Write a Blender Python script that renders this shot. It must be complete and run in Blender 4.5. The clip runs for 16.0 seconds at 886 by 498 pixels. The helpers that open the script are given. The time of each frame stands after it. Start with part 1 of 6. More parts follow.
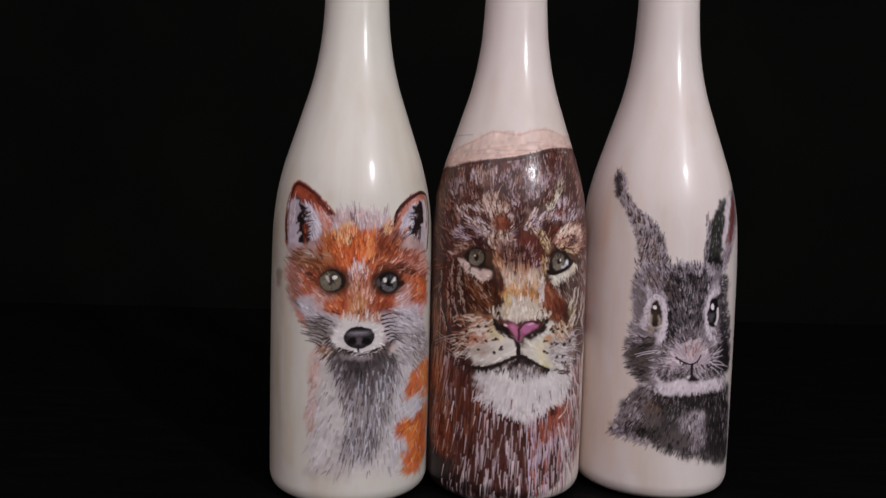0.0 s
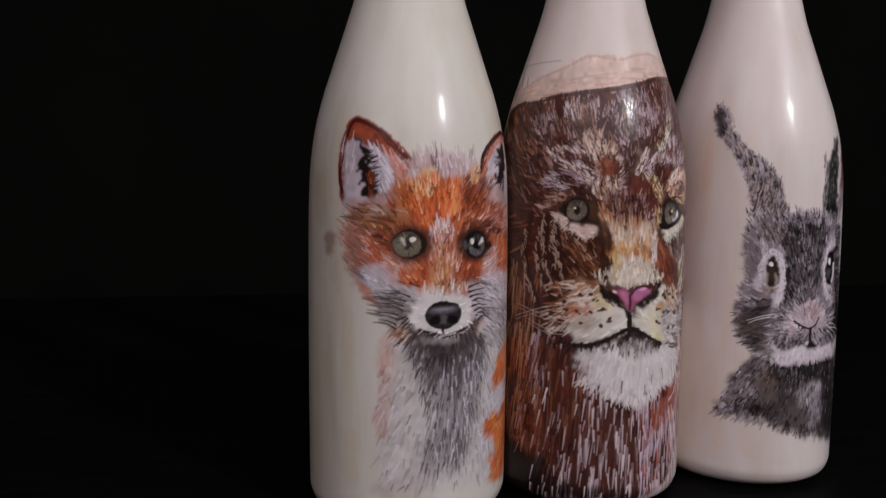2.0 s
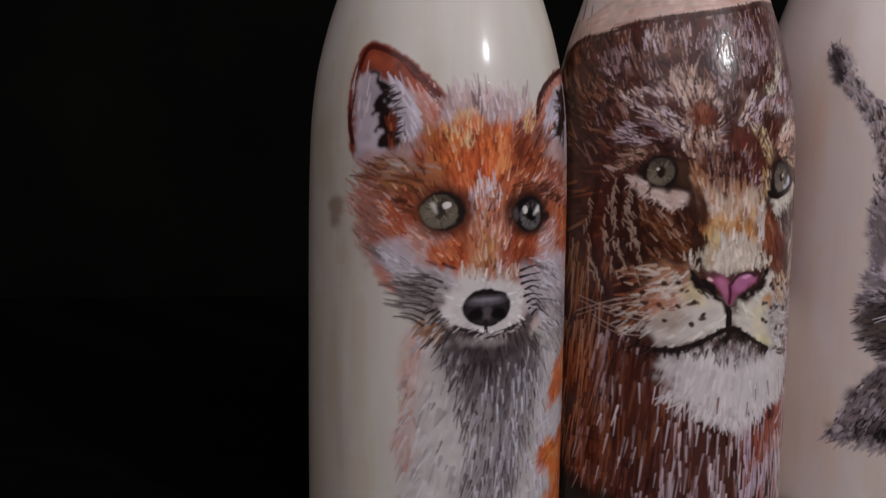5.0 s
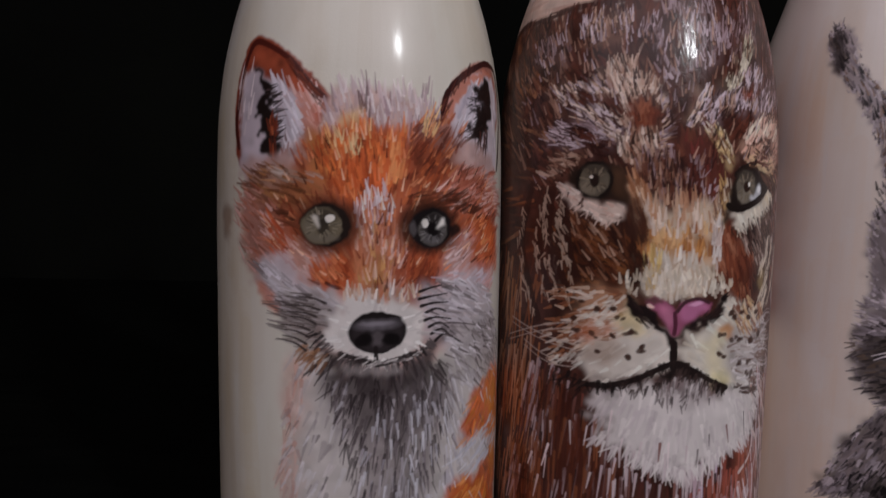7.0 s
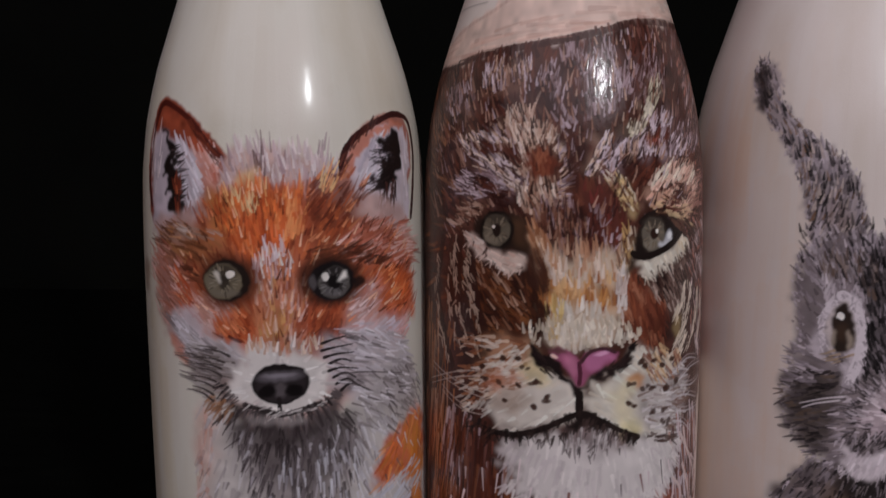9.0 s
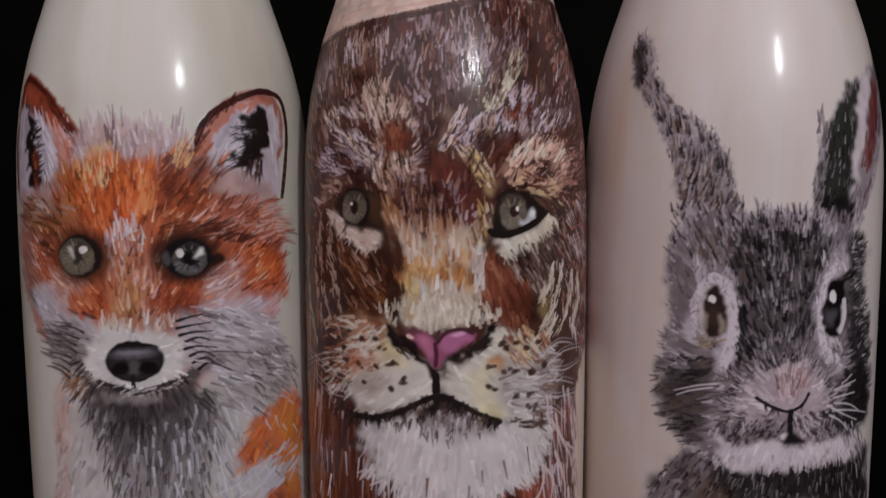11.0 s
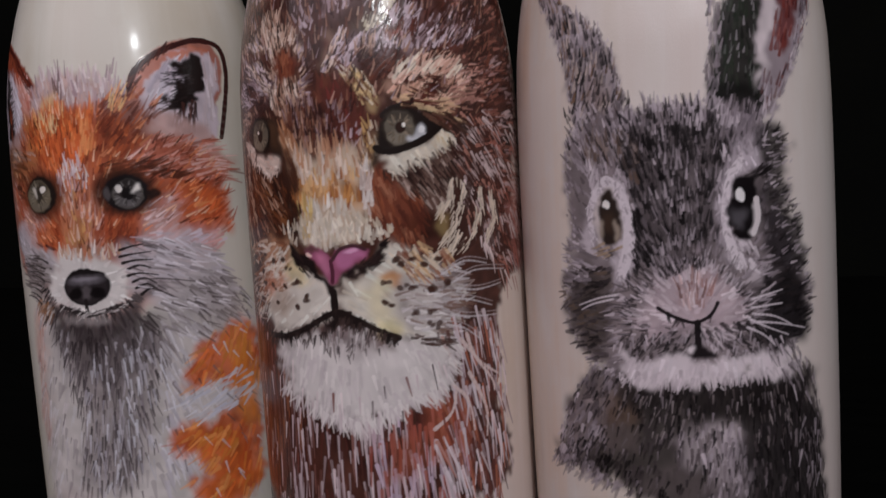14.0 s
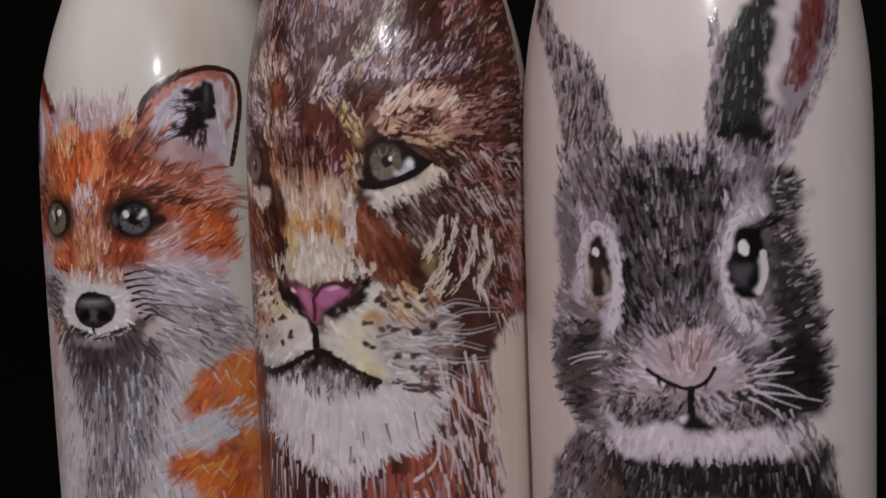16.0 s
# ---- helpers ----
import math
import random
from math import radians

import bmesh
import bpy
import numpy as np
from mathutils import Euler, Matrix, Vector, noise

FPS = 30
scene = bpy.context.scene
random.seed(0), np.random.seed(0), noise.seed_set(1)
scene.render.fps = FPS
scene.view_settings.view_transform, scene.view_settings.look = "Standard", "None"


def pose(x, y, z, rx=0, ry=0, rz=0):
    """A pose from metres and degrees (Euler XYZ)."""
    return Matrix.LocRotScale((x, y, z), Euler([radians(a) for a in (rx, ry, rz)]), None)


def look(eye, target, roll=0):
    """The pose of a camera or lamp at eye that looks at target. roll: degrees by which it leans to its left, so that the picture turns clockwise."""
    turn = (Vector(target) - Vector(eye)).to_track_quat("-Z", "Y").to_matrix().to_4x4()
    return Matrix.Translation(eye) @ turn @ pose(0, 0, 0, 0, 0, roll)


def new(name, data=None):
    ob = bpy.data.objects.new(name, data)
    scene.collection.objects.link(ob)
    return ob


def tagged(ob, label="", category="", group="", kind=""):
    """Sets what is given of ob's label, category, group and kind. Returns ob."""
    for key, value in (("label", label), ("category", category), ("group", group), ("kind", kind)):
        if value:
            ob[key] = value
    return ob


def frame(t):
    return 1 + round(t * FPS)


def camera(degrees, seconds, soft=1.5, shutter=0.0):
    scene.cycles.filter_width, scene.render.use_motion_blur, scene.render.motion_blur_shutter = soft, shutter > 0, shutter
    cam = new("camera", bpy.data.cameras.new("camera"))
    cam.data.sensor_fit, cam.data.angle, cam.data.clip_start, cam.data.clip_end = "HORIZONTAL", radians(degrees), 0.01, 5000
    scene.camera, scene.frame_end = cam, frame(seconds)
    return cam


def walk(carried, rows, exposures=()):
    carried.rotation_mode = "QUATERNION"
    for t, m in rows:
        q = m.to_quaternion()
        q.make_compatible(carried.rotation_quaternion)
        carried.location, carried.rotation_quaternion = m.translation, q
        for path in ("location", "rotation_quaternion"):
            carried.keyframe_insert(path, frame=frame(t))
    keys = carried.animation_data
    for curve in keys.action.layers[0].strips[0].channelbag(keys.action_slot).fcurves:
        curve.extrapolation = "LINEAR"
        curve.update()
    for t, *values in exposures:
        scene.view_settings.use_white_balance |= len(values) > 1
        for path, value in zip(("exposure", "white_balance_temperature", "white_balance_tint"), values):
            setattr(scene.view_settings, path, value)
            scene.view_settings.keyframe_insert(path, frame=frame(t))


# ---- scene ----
cam = camera(58.9, 16.0, soft=1.5)
METRES, EYE, TILT, LEAN, TURN = 0.46, 0.143, -4.359, -1.532, 0.0
ROWS = [
    (0.0, 0.0, 0.0, 0.0, 0.0, 0.0, 0.0),
    (0.5, -0.0552, 0.0388, -0.0045, -3.12, 0.01, 0.89),
    (1.0, -0.1138, 0.0802, -0.0051, -5.56, -0.62, 1.03),
    (1.5, -0.1504, 0.1198, -0.0117, -8.2, -1.33, 0.98),
    (2.0, -0.1737, 0.1661, -0.0196, -9.52, -1.46, 1.71),
    (2.5, -0.1878, 0.1987, -0.0192, -12.37, -1.54, 0.96),
    (3.0, -0.1959, 0.2288, -0.0296, -11.68, -0.54, 1.32),
    (3.5, -0.2065, 0.2665, -0.0374, -13.3, -0.55, 1.23),
    (4.0, -0.217, 0.2958, -0.0417, -13.22, -0.25, 0.82),
    (4.2, -0.2099, 0.2935, -0.0449, -12.61, -0.05, 0.93),
    (6.3, -0.0939, 0.3524, -0.0372, -3.16, -2.35, 1.08),
    (6.5, -0.0804, 0.3516, -0.0317, -2.66, -1.95, 0.97),
    (7.0, -0.0463, 0.351, -0.0284, -0.04, -2.04, 0.51),
    (7.5, -0.0256, 0.3499, -0.0209, 1.32, -2.35, 0.48),
    (8.0, 0.0007, 0.352, -0.0122, 2.02, -2.32, 1.17),
    (8.5, 0.0242, 0.3564, -0.0057, 3.32, -2.17, 1.76),
    (8.7, 0.0313, 0.3509, 0.0012, 4.10, -2.55, 1.68),
    (10.8, 0.1171, 0.3716, -0.0183, 7.60, -1.22, 1.13),
    (11.0, 0.1294, 0.3699, -0.0197, 7.71, -1.5, 1.18),
    (11.5, 0.1598, 0.3739, -0.0253, 9.24, -1.5, 2.01),
    (12.0, 0.1847, 0.3789, -0.0358, 11.1, -1.42, 2.1),
    (12.5, 0.208, 0.3924, -0.0434, 13.3, -1.28, 2.54),
    (13.0, 0.2237, 0.3981, -0.0536, 16.54, -0.41, 3.2),
    (13.5, 0.2489, 0.4048, -0.0659, 19.2, -0.56, 3.46),
    (14.0, 0.2751, 0.4024, -0.0716, 21.87, -0.35, 3.52),
    (14.5, 0.2945, 0.4194, -0.0788, 24.07, 0.93, 2.99),
    (15.0, 0.2982, 0.4345, -0.0789, 27.02, 0.4, 2.25),
    (15.5, 0.3111, 0.4431, -0.0759, 29.04, 0.69, 1.8),
    (16.0, 0.3233, 0.4511, -0.0602, 30.37, 0.9, 1.32),
]
walk(cam, [(t, pose(0, 0, EYE, TILT, LEAN, TURN) @ pose(METRES * x, METRES * y, METRES * z, 90 + pitch, roll, yaw)) for t, x, y, z, yaw, pitch, roll in ROWS],
     exposures=[(0, 0.34), (2, 0.2), (4, 0.04), (7, -0.12), (12, -0.01), (16, 0.02)])

# ---- light ----
world = bpy.data.worlds.new("world")
world.use_nodes = True
world.node_tree.nodes["Background"].inputs[0].default_value = (1.0, 0.86, 0.72, 1)
world.node_tree.nodes["Background"].inputs[1].default_value = 0.02
scene.world = world


def area_lamp(name, eye, target, width, height, watts, colour):
    data = bpy.data.lights.new(name, "AREA")
    data.shape, data.size, data.size_y, data.energy, data.color = "ELLIPSE", width, height, watts, colour
    ob = new(name, data)
    ob.matrix_world = look(eye, target)
    return ob


area_lamp("lamp_light", (0.62, -0.52, 0.77), (0.03, 0.36, 0.10), 0.075, 0.13, 4.6, (0.94, 0.97, 1.0))
# broad soft fill, added to stand in for light from the unseen room
area_lamp("room_fill", (0.0, -0.95, 1.22), (0.03, 0.38, 0.12), 3.6, 1.4, 18.4, (1.0, 0.88, 0.95))


# ---- materials ----
def material(name, base=(0.5, 0.5, 0.5), rough=0.5, metal=0.0):
    m = bpy.data.materials.new(name)
    m.use_nodes = True
    b = m.node_tree.nodes["Principled BSDF"]
    b.inputs["Base Color"].default_value = (*base, 1)
    b.inputs["Roughness"].default_value = rough
    b.inputs["Metallic"].default_value = metal
    return m, m.node_tree, b


def node(tree, kind, **settings):
    n = tree.nodes.new(kind)
    for key, value in settings.items():
        if key in ("operation", "blend_type", "data_type", "attribute_name", "bands_direction"):
            setattr(n, key, value)
        else:
            n.inputs[key].default_value = value
    return n


def noise_colours(tree, bsdf, scale, stretch, stops, detail=6):
    """Object-space noise through a colour ramp into the base colour."""
    co = node(tree, "ShaderNodeTexCoord")
    mp = node(tree, "ShaderNodeMapping", Scale=stretch)
    nz = node(tree, "ShaderNodeTexNoise", Scale=scale, Detail=detail)
    rp = node(tree, "ShaderNodeValToRGB")
    tree.links.new(co.outputs["Object"], mp.inputs[0])
    tree.links.new(mp.outputs[0], nz.inputs["Vector"])
    tree.links.new(nz.outputs[0], rp.inputs[0])
    el = rp.color_ramp.elements
    while len(el) < len(stops):
        el.new(0.5)
    for e, (p, c) in zip(el, stops):
        e.position, e.color = p, (*c, 1)
    if bsdf:
        tree.links.new(rp.outputs[0], bsdf.inputs["Base Color"])
    return nz, rp, mp


def bump(tree, bsdf, source, strength, distance):
    b = node(tree, "ShaderNodeBump", Strength=strength, Distance=distance)
    tree.links.new(source, b.inputs["Height"])
    tree.links.new(b.outputs[0], bsdf.inputs["Normal"])


def cloth_black():
    m, t, b = material("black_cloth", rough=0.95)
    nz, _, _ = noise_colours(t, b, 6.0, (1, 1, 1), [(0.3, (0.0010, 0.0012, 0.0009)), (0.7, (0.0028, 0.0032, 0.0022))])
    w = node(t, "ShaderNodeTexNoise", Scale=900.0, Detail=2.0)
    bump(t, b, w.outputs[0], 0.3, 0.001)
    b.inputs["Specular IOR Level"].default_value = 0.1
    return m


def table_black():
    m, t, b = material("black_table", rough=0.6)
    b.inputs["Specular IOR Level"].default_value = 0.08
    nz, _, _ = noise_colours(t, b, 30.0, (1, 6, 1), [(0.3, (0.0008, 0.0009, 0.0008)), (0.75, (0.0024, 0.0026, 0.0022))])
    bump(t, b, nz.outputs[0], 0.2, 0.0005)
    return m


def plaster(name, a, c):
    m, t, b = material(name, rough=0.9)
    nz, _, _ = noise_colours(t, b, 4.0, (1, 1, 1), [(0.3, a), (0.7, c)])
    bump(t, b, nz.outputs[0], 0.2, 0.002)
    return m


def varnished_white(name, tone):
    """Hand-brushed off-white paint under varnish; the 'paint' attribute lies over it as far as 'cover' says."""
    m, t, b = material(name, rough=0.3)
    nz, rp, _ = noise_colours(t, None, 38.0, (1, 1, 0.22), [(0.28, (0.86 * tone[0], 0.80 * tone[1], 0.72 * tone[2])), (0.5, tone), (0.72, (tone[0], 0.95 * tone[1], 0.95 * tone[2]))])
    fine = node(t, "ShaderNodeTexNoise", Scale=300.0, Detail=4.0)
    at = node(t, "ShaderNodeAttribute", attribute_name="paint")
    cv = node(t, "ShaderNodeAttribute", attribute_name="cover")
    mix = node(t, "ShaderNodeMix", data_type="RGBA")
    t.links.new(cv.outputs["Fac"], mix.inputs[0])
    t.links.new(rp.outputs[0], mix.inputs[6])
    t.links.new(at.outputs["Color"], mix.inputs[7])
    t.links.new(mix.outputs[2], b.inputs["Base Color"])
    b.inputs["Specular IOR Level"].default_value = 0.15
    b.inputs["Coat Weight"].default_value = 0.32
    b.inputs["Coat Roughness"].default_value = 0.15
    bump(t, b, fine.outputs[0], 0.10, 0.0005)
    return m


CLOTH, TABLE = cloth_black(), table_black()
WALL = plaster("wall_paint", (0.34, 0.31, 0.27), (0.42, 0.38, 0.33))
DARK = plaster("dark_wall_paint", (0.004, 0.0036, 0.007), (0.007, 0.006, 0.012))


# ---- building helpers ----
def part(name, bm, mat, parent=None, label=""):
    me = bpy.data.meshes.new(name)
    bm.to_mesh(me)
    bm.free()
    me.materials.append(mat)
    ob = new(name, me)
    ob.parent = parent
    if label:
        tagged(ob, label)
    return ob


def box(x0, y0, z0, x1, y1, z1, bevel=0.0):
    bm = bmesh.new()
    bmesh.ops.create_cube(bm, size=1)
    for v in bm.verts:
        v.co = Vector((x0 if v.co.x < 0 else x1, y0 if v.co.y < 0 else y1, z0 if v.co.z < 0 else z1))
    if bevel:
        bmesh.ops.bevel(bm, geom=bm.edges[:], offset=bevel, segments=3, affect="EDGES", profile=0.5)
    return bm


# ---- the room ----
# south wall and ceiling are added out of view, pale to bounce light
for name, dims, mat in (("wall_north", (-2.1, 0.95, -0.75, 2.1, 1.05, 1.75), CLOTH), ("wall_south", (-2.1, -2.1, -0.75, 2.1, -2.0, 1.75), WALL),
                        ("wall_east", (2.0, -2.0, -0.75, 2.1, 0.95, 1.75), DARK), ("wall_west", (-2.1, -2.0, -0.75, -2.0, 0.95, 1.75), DARK),
                        ("ceiling", (-2.1, -2.1, 1.75, 2.1, 1.05, 1.85), WALL), ("floor", (-2.1, -2.1, -0.85, 2.1, 1.05, -0.75), DARK)):
    tagged(part(name, box(*dims), mat), kind="structure", category=name.split("_")[0])

table = tagged(new("table"), "black table with a dull smooth top", "table")
table.location = (0, 0, -0.75)
part("tabletop", box(-1.1, -0.15, 0.715, 1.1, 0.9, 0.75, 0.004), TABLE, table)
for x in (-1.04, 0.98):
    for y in (-0.10, 0.79):
        part("leg", box(x, y, 0.0, x + 0.06, y + 0.06, 0.715, 0.003), TABLE, table)

# ---- the bottles ----
RADIUS = 0.0376
PROFILE = [(0.0006, 0.0305), (0.0020, 0.0342), (0.0046, 0.0367), (0.0085, 0.0377), (0.06, 0.0379), (0.095, 0.0378), (0.111, 0.0376), (0.125, 0.0371), (0.138, 0.0357), (0.151, 0.0329),
           (0.164, 0.0288), (0.178, 0.0242), (0.191, 0.0201), (0.204, 0.0172), (0.217, 0.0155), (0.230, 0.0147), (0.245, 0.0141), (0.270, 0.0136), (0.282, 0.0136)]


def smooth_profile(z):
    """The radius at the height z, by a cubic through the profile's stations."""
    zs, rs = [p[0] for p in PROFILE], [p[1] for p in PROFILE]
    step = np.diff(rs) / np.diff(zs)
    same = step[:-1] * step[1:] > 0
    slope = np.concatenate([step[:1], np.where(same, 2 * step[:-1] * step[1:] / np.where(same, step[:-1] + step[1:], 1), 0), step[-1:]])
    i = np.clip(np.searchsorted(zs, z) - 1, 0, len(zs) - 2)
    z0, z1 = np.take(zs, i), np.take(zs, i + 1)
    h = z1 - z0
    s = np.clip((z - z0) / h, 0, 1)
    r0, r1, m0, m1 = np.take(rs, i), np.take(rs, i + 1), np.take(slope, i), np.take(slope, i + 1)
    return (2 * s**3 - 3 * s**2 + 1) * r0 + (s**3 - 2 * s**2 + s) * h * m0 + (3 * s**2 - 2 * s**3) * r1 + (s**3 - s**2) * h * m1


def lathe(rings, segments=128):
    bm = bmesh.new()
    rows = []
    for z, r in rings:
        rows.append([bm.verts.new((r * math.sin(2 * math.pi * k / segments), -r * math.cos(2 * math.pi * k / segments), z)) for k in range(segments)])
    for a, b in zip(rows, rows[1:]):
        for k in range(segments):
            bm.faces.new((a[k], a[(k + 1) % segments], b[(k + 1) % segments], b[k]))
    for f in bm.faces:
        f.smooth = True
    return bm, rows


def bottle_body():
    rings = [(0.010, 0.0005), (0.0085, 0.012), (0.004, 0.022), (0.0008, 0.0265)]
    rings += [(z, float(smooth_profile(z))) for z in np.concatenate([np.linspace(0.0006, 0.0095, 10), np.linspace(0.014, 0.282, 90)])]
    rings += [(0.2825, 0.0150), (0.285, 0.0156), (0.292, 0.0156), (0.2945, 0.0148), (0.295, 0.0130), (0.294, 0.0105), (0.27, 0.0100), (0.20, 0.0135)]
    return lathe(rings)[0]


RUSSET = {
    "ear_l": [(-29, 115.7), (-31.1, 122.3), (-31.6, 131.6), (-30.1, 139.5), (-27.6, 144.3), (-22.8, 144.8), (-16.8, 142.6), (-11.5, 138.8), (-7, 134.8), (-3.9, 131.7), (-3.4, 129.2), (-6.6, 123.5), (-12, 118.5), (-18, 113.3), (-23.3, 112.9)],
    "ear_r": [(19.6, 124.8), (21.9, 129.7), (25.1, 134.3), (30.8, 139.2), (38.6, 142), (46.4, 141.9), (49.9, 136.1), (48.6, 128.2), (45.6, 120.9), (44.4, 112.4), (35.3, 114.1), (26.4, 119.7)],
    "head": [(-27.1, 115.7), (-26.1, 101.2), (-23.6, 89.3), (-16.6, 82.7), (-6.4, 73.6), (4, 67.9), (14.7, 68), (27.1, 73.4), (24.4, 73.6), (37.1, 80.3), (40.7, 86.9), (43.9, 93.8), (45.3, 102.3), (45.2, 113.8), (40.1, 118.8), (21.3, 126.2), (17, 131.7), (11.5, 132.1), (3.6, 133.7), (-2.8, 131.3), (-6.6, 123.5), (-14.9, 118.4)],
    "tuft": [(-3.5, 130.4), (3.6, 133.7), (11.5, 132.1), (20, 132.5), (22.1, 126.2), (14, 122.1), (3.7, 124.3), (-3.3, 123)],
    "orange": [(-8.5, 121), (-5.9, 124.2), (-1.4, 121.8), (3.7, 125), (11.4, 123.3), (19.7, 122.3), (24.4, 116.5), (35.3, 114.1), (43.3, 109.6), (44.7, 99.5), (42.4, 92.5), (36.4, 90.3), (28.4, 93.9), (23.3, 88.8), (19.4, 86.4), (11.7, 87.4), (3.9, 86.9), (-1.2, 87.5), (-7.8, 89.9), (-12, 94.2), (-18.1, 96.4), (-20.6, 101.5), (-18, 109.4), (-13.4, 112.1)],
    "ruff_l": [(-20.7, 94.3), (-14.9, 91.4), (-8.5, 87.6), (-1.2, 85.6), (-2.5, 81), (-7.1, 78.2), (-15.8, 81.8), (-19.9, 87)],
    "ruff_r": [(17.3, 87.9), (26.8, 89.9), (39, 85.7), (47.5, 72.6), (36.3, 68.9), (24.4, 73.6), (18.5, 79.7)],
    "muzzle": [(-4.4, 80.3), (-1.2, 84.3), (3.9, 86.3), (11.7, 86.1), (17.3, 82.8), (18.9, 75.7), (14.6, 71.8), (7.9, 70.8), (0.1, 72.2), (-3.8, 76.3)],
    "chin_dark": [(-6.4, 77.8), (-2.5, 73.1), (4, 70.1), (11.9, 70.2), (18.2, 72.8), (22.7, 77.3), (21.3, 70), (16.1, 64.5), (8, 63.1), (0.2, 65.6), (-5.1, 71)],
    "lip": [(-0.5, 71.2), (6.6, 70.1), (14.6, 70.4), (11.9, 68.5), (6.6, 68), (2.1, 69.1)],
    "chest": [(-10.6, 75.9), (-5.1, 71), (4.1, 65.9), (14.7, 65.3), (27.1, 72), (25.7, 73.4), (36.9, 77.4), (46.4, 71.3), (54.2, 60.4), (55, 42.8), (48.9, 27.6), (48, 14.6), (40, 13), (12.4, 17.2), (-10.3, 17.6), (-14.6, 25.9), (-14.9, 41.1), (-13.7, 56.4)],
    "chest_dark": [(-0.9, 69.3), (22, 68.6), (26.7, 60.9), (22.5, 46.1), (19.4, 33.8), (13.5, 23), (-0.2, 25.2), (3.2, 42.4), (-1.2, 54.9)],
    "patch_hi": [(29.9, 48.3), (32.5, 55.6), (40.4, 63.8), (48.8, 65), (52.3, 57.3), (52, 47.7), (45.7, 45.8), (38, 48.8), (32, 47.8)],
    "patch_lo": [(27.7, 35.6), (30.8, 39.1), (38.9, 39), (45.6, 44.3), (51.2, 36.6), (50.3, 19), (42.1, 16.2), (33.1, 18.3), (29, 22.4), (36.6, 27.3), (31, 31.3)],
    "patch_base": [(27.1, 34.6), (42.6, 36.3), (47.7, 19.2), (40, 11.3), (30.3, 16.2), (36.2, 23.9)],
    "edge_pink": [(-12.8, 70.4), (-9.2, 70.7), (-10.6, 54.5), (-11.4, 37.6), (-15.3, 36.9), (-14.4, 54)],
    "stain": [(-38.2, 104.5), (-32.9, 105.5), (-32.4, 100.7), (-34.8, 97.1), (-38, 98.9)],
    "eyes": [(-5.1, 102.4), (21.1, 101.8), (21.7, 101.9), (7.6, 78), (-4.1, 102.2)],
}
TAWNY = {
    "mane_top": [(-51.3, 152.2), (-36.3, 153.5), (-24.5, 155.2), (-11.3, 156.2), (-0.7, 157.5), (9.9, 159.4), (22.3, 161.9), (43.3, 162.8)],
    "wash": [(-51.6, 158.5), (-36.3, 163), (-26.6, 165.3), (-14.9, 169.2), (0.2, 168), (10.8, 170.2), (24.7, 170.6), (43.3, 166.1)],
    "mane_right": [(62.7, 135.6), (60.4, 115.9), (55.2, 98), (57.5, 78.6), (50.3, 74.6), (45.4, 67.8), (43.1, 57.4), (43.4, 46.6), (45.5, 35.3), (45.8, 23.9), (30.5, 19.6), (25, 10.2)],
    "cheek_l": [(-24.9, 102.6), (-12.7, 102.7), (-5.9, 96.3), (-7.2, 87.9), (-14, 85.7), (-27.4, 86)],
    "muz_l": [(-9.6, 87.2), (-6.8, 82.1), (-0.6, 77.7), (2.6, 75.8), (1.9, 70), (-3.3, 67.2), (-12, 65.2), (-19.8, 66.9), (-27.8, 71.9), (-20.8, 80.5)],
    "muz_r": [(16.8, 86.8), (21.6, 82.6), (28.6, 77.9), (35, 72.9), (31.2, 65.4), (25, 61.8), (18.2, 64), (11.9, 67.1), (5.6, 69.9), (3.9, 75.8), (8.5, 78.3), (13.8, 82.5)],
    "mouth": [(-19, 63.8), (-12.1, 64.2), (-5.5, 66.4), (-0.4, 69), (3.3, 70.3), (6.8, 69), (11.8, 66.2), (17.5, 63.6)],
    "stripe_l1": [(-30.7, 109.3), (-33.4, 98.5), (-31.7, 90.1), (-27.8, 82.1)],
    "stripe_l2": [(-26.3, 106.7), (-27.9, 96.2), (-25.6, 88), (-22.3, 83.5)],
    "stripe_l3": [(-36.7, 111.2), (-39.5, 98), (-36.6, 86.6), (-33.1, 78.4)],
    "whisk_l": [(-22.1, 78.6), (-30.2, 76.7), (-42.2, 72.2)],
    "whisk_l2": [(-20.4, 73.2), (-30.1, 74.5), (-41.1, 77)],
    "whisk_l3": [(-20.3, 69), (-28.1, 69.1), (-36, 72)],
    "red_beard": [(23, 48), (30.5, 47.9), (33.4, 32.9), (23.9, 35.3)],
    "dark_foot": [(-42.1, 17.6), (-31.1, 20.7), (-17.3, 11.8), (0.7, 9.3), (16.9, 4.8), (-11.5, 5.1), (-31.9, 4)],
}
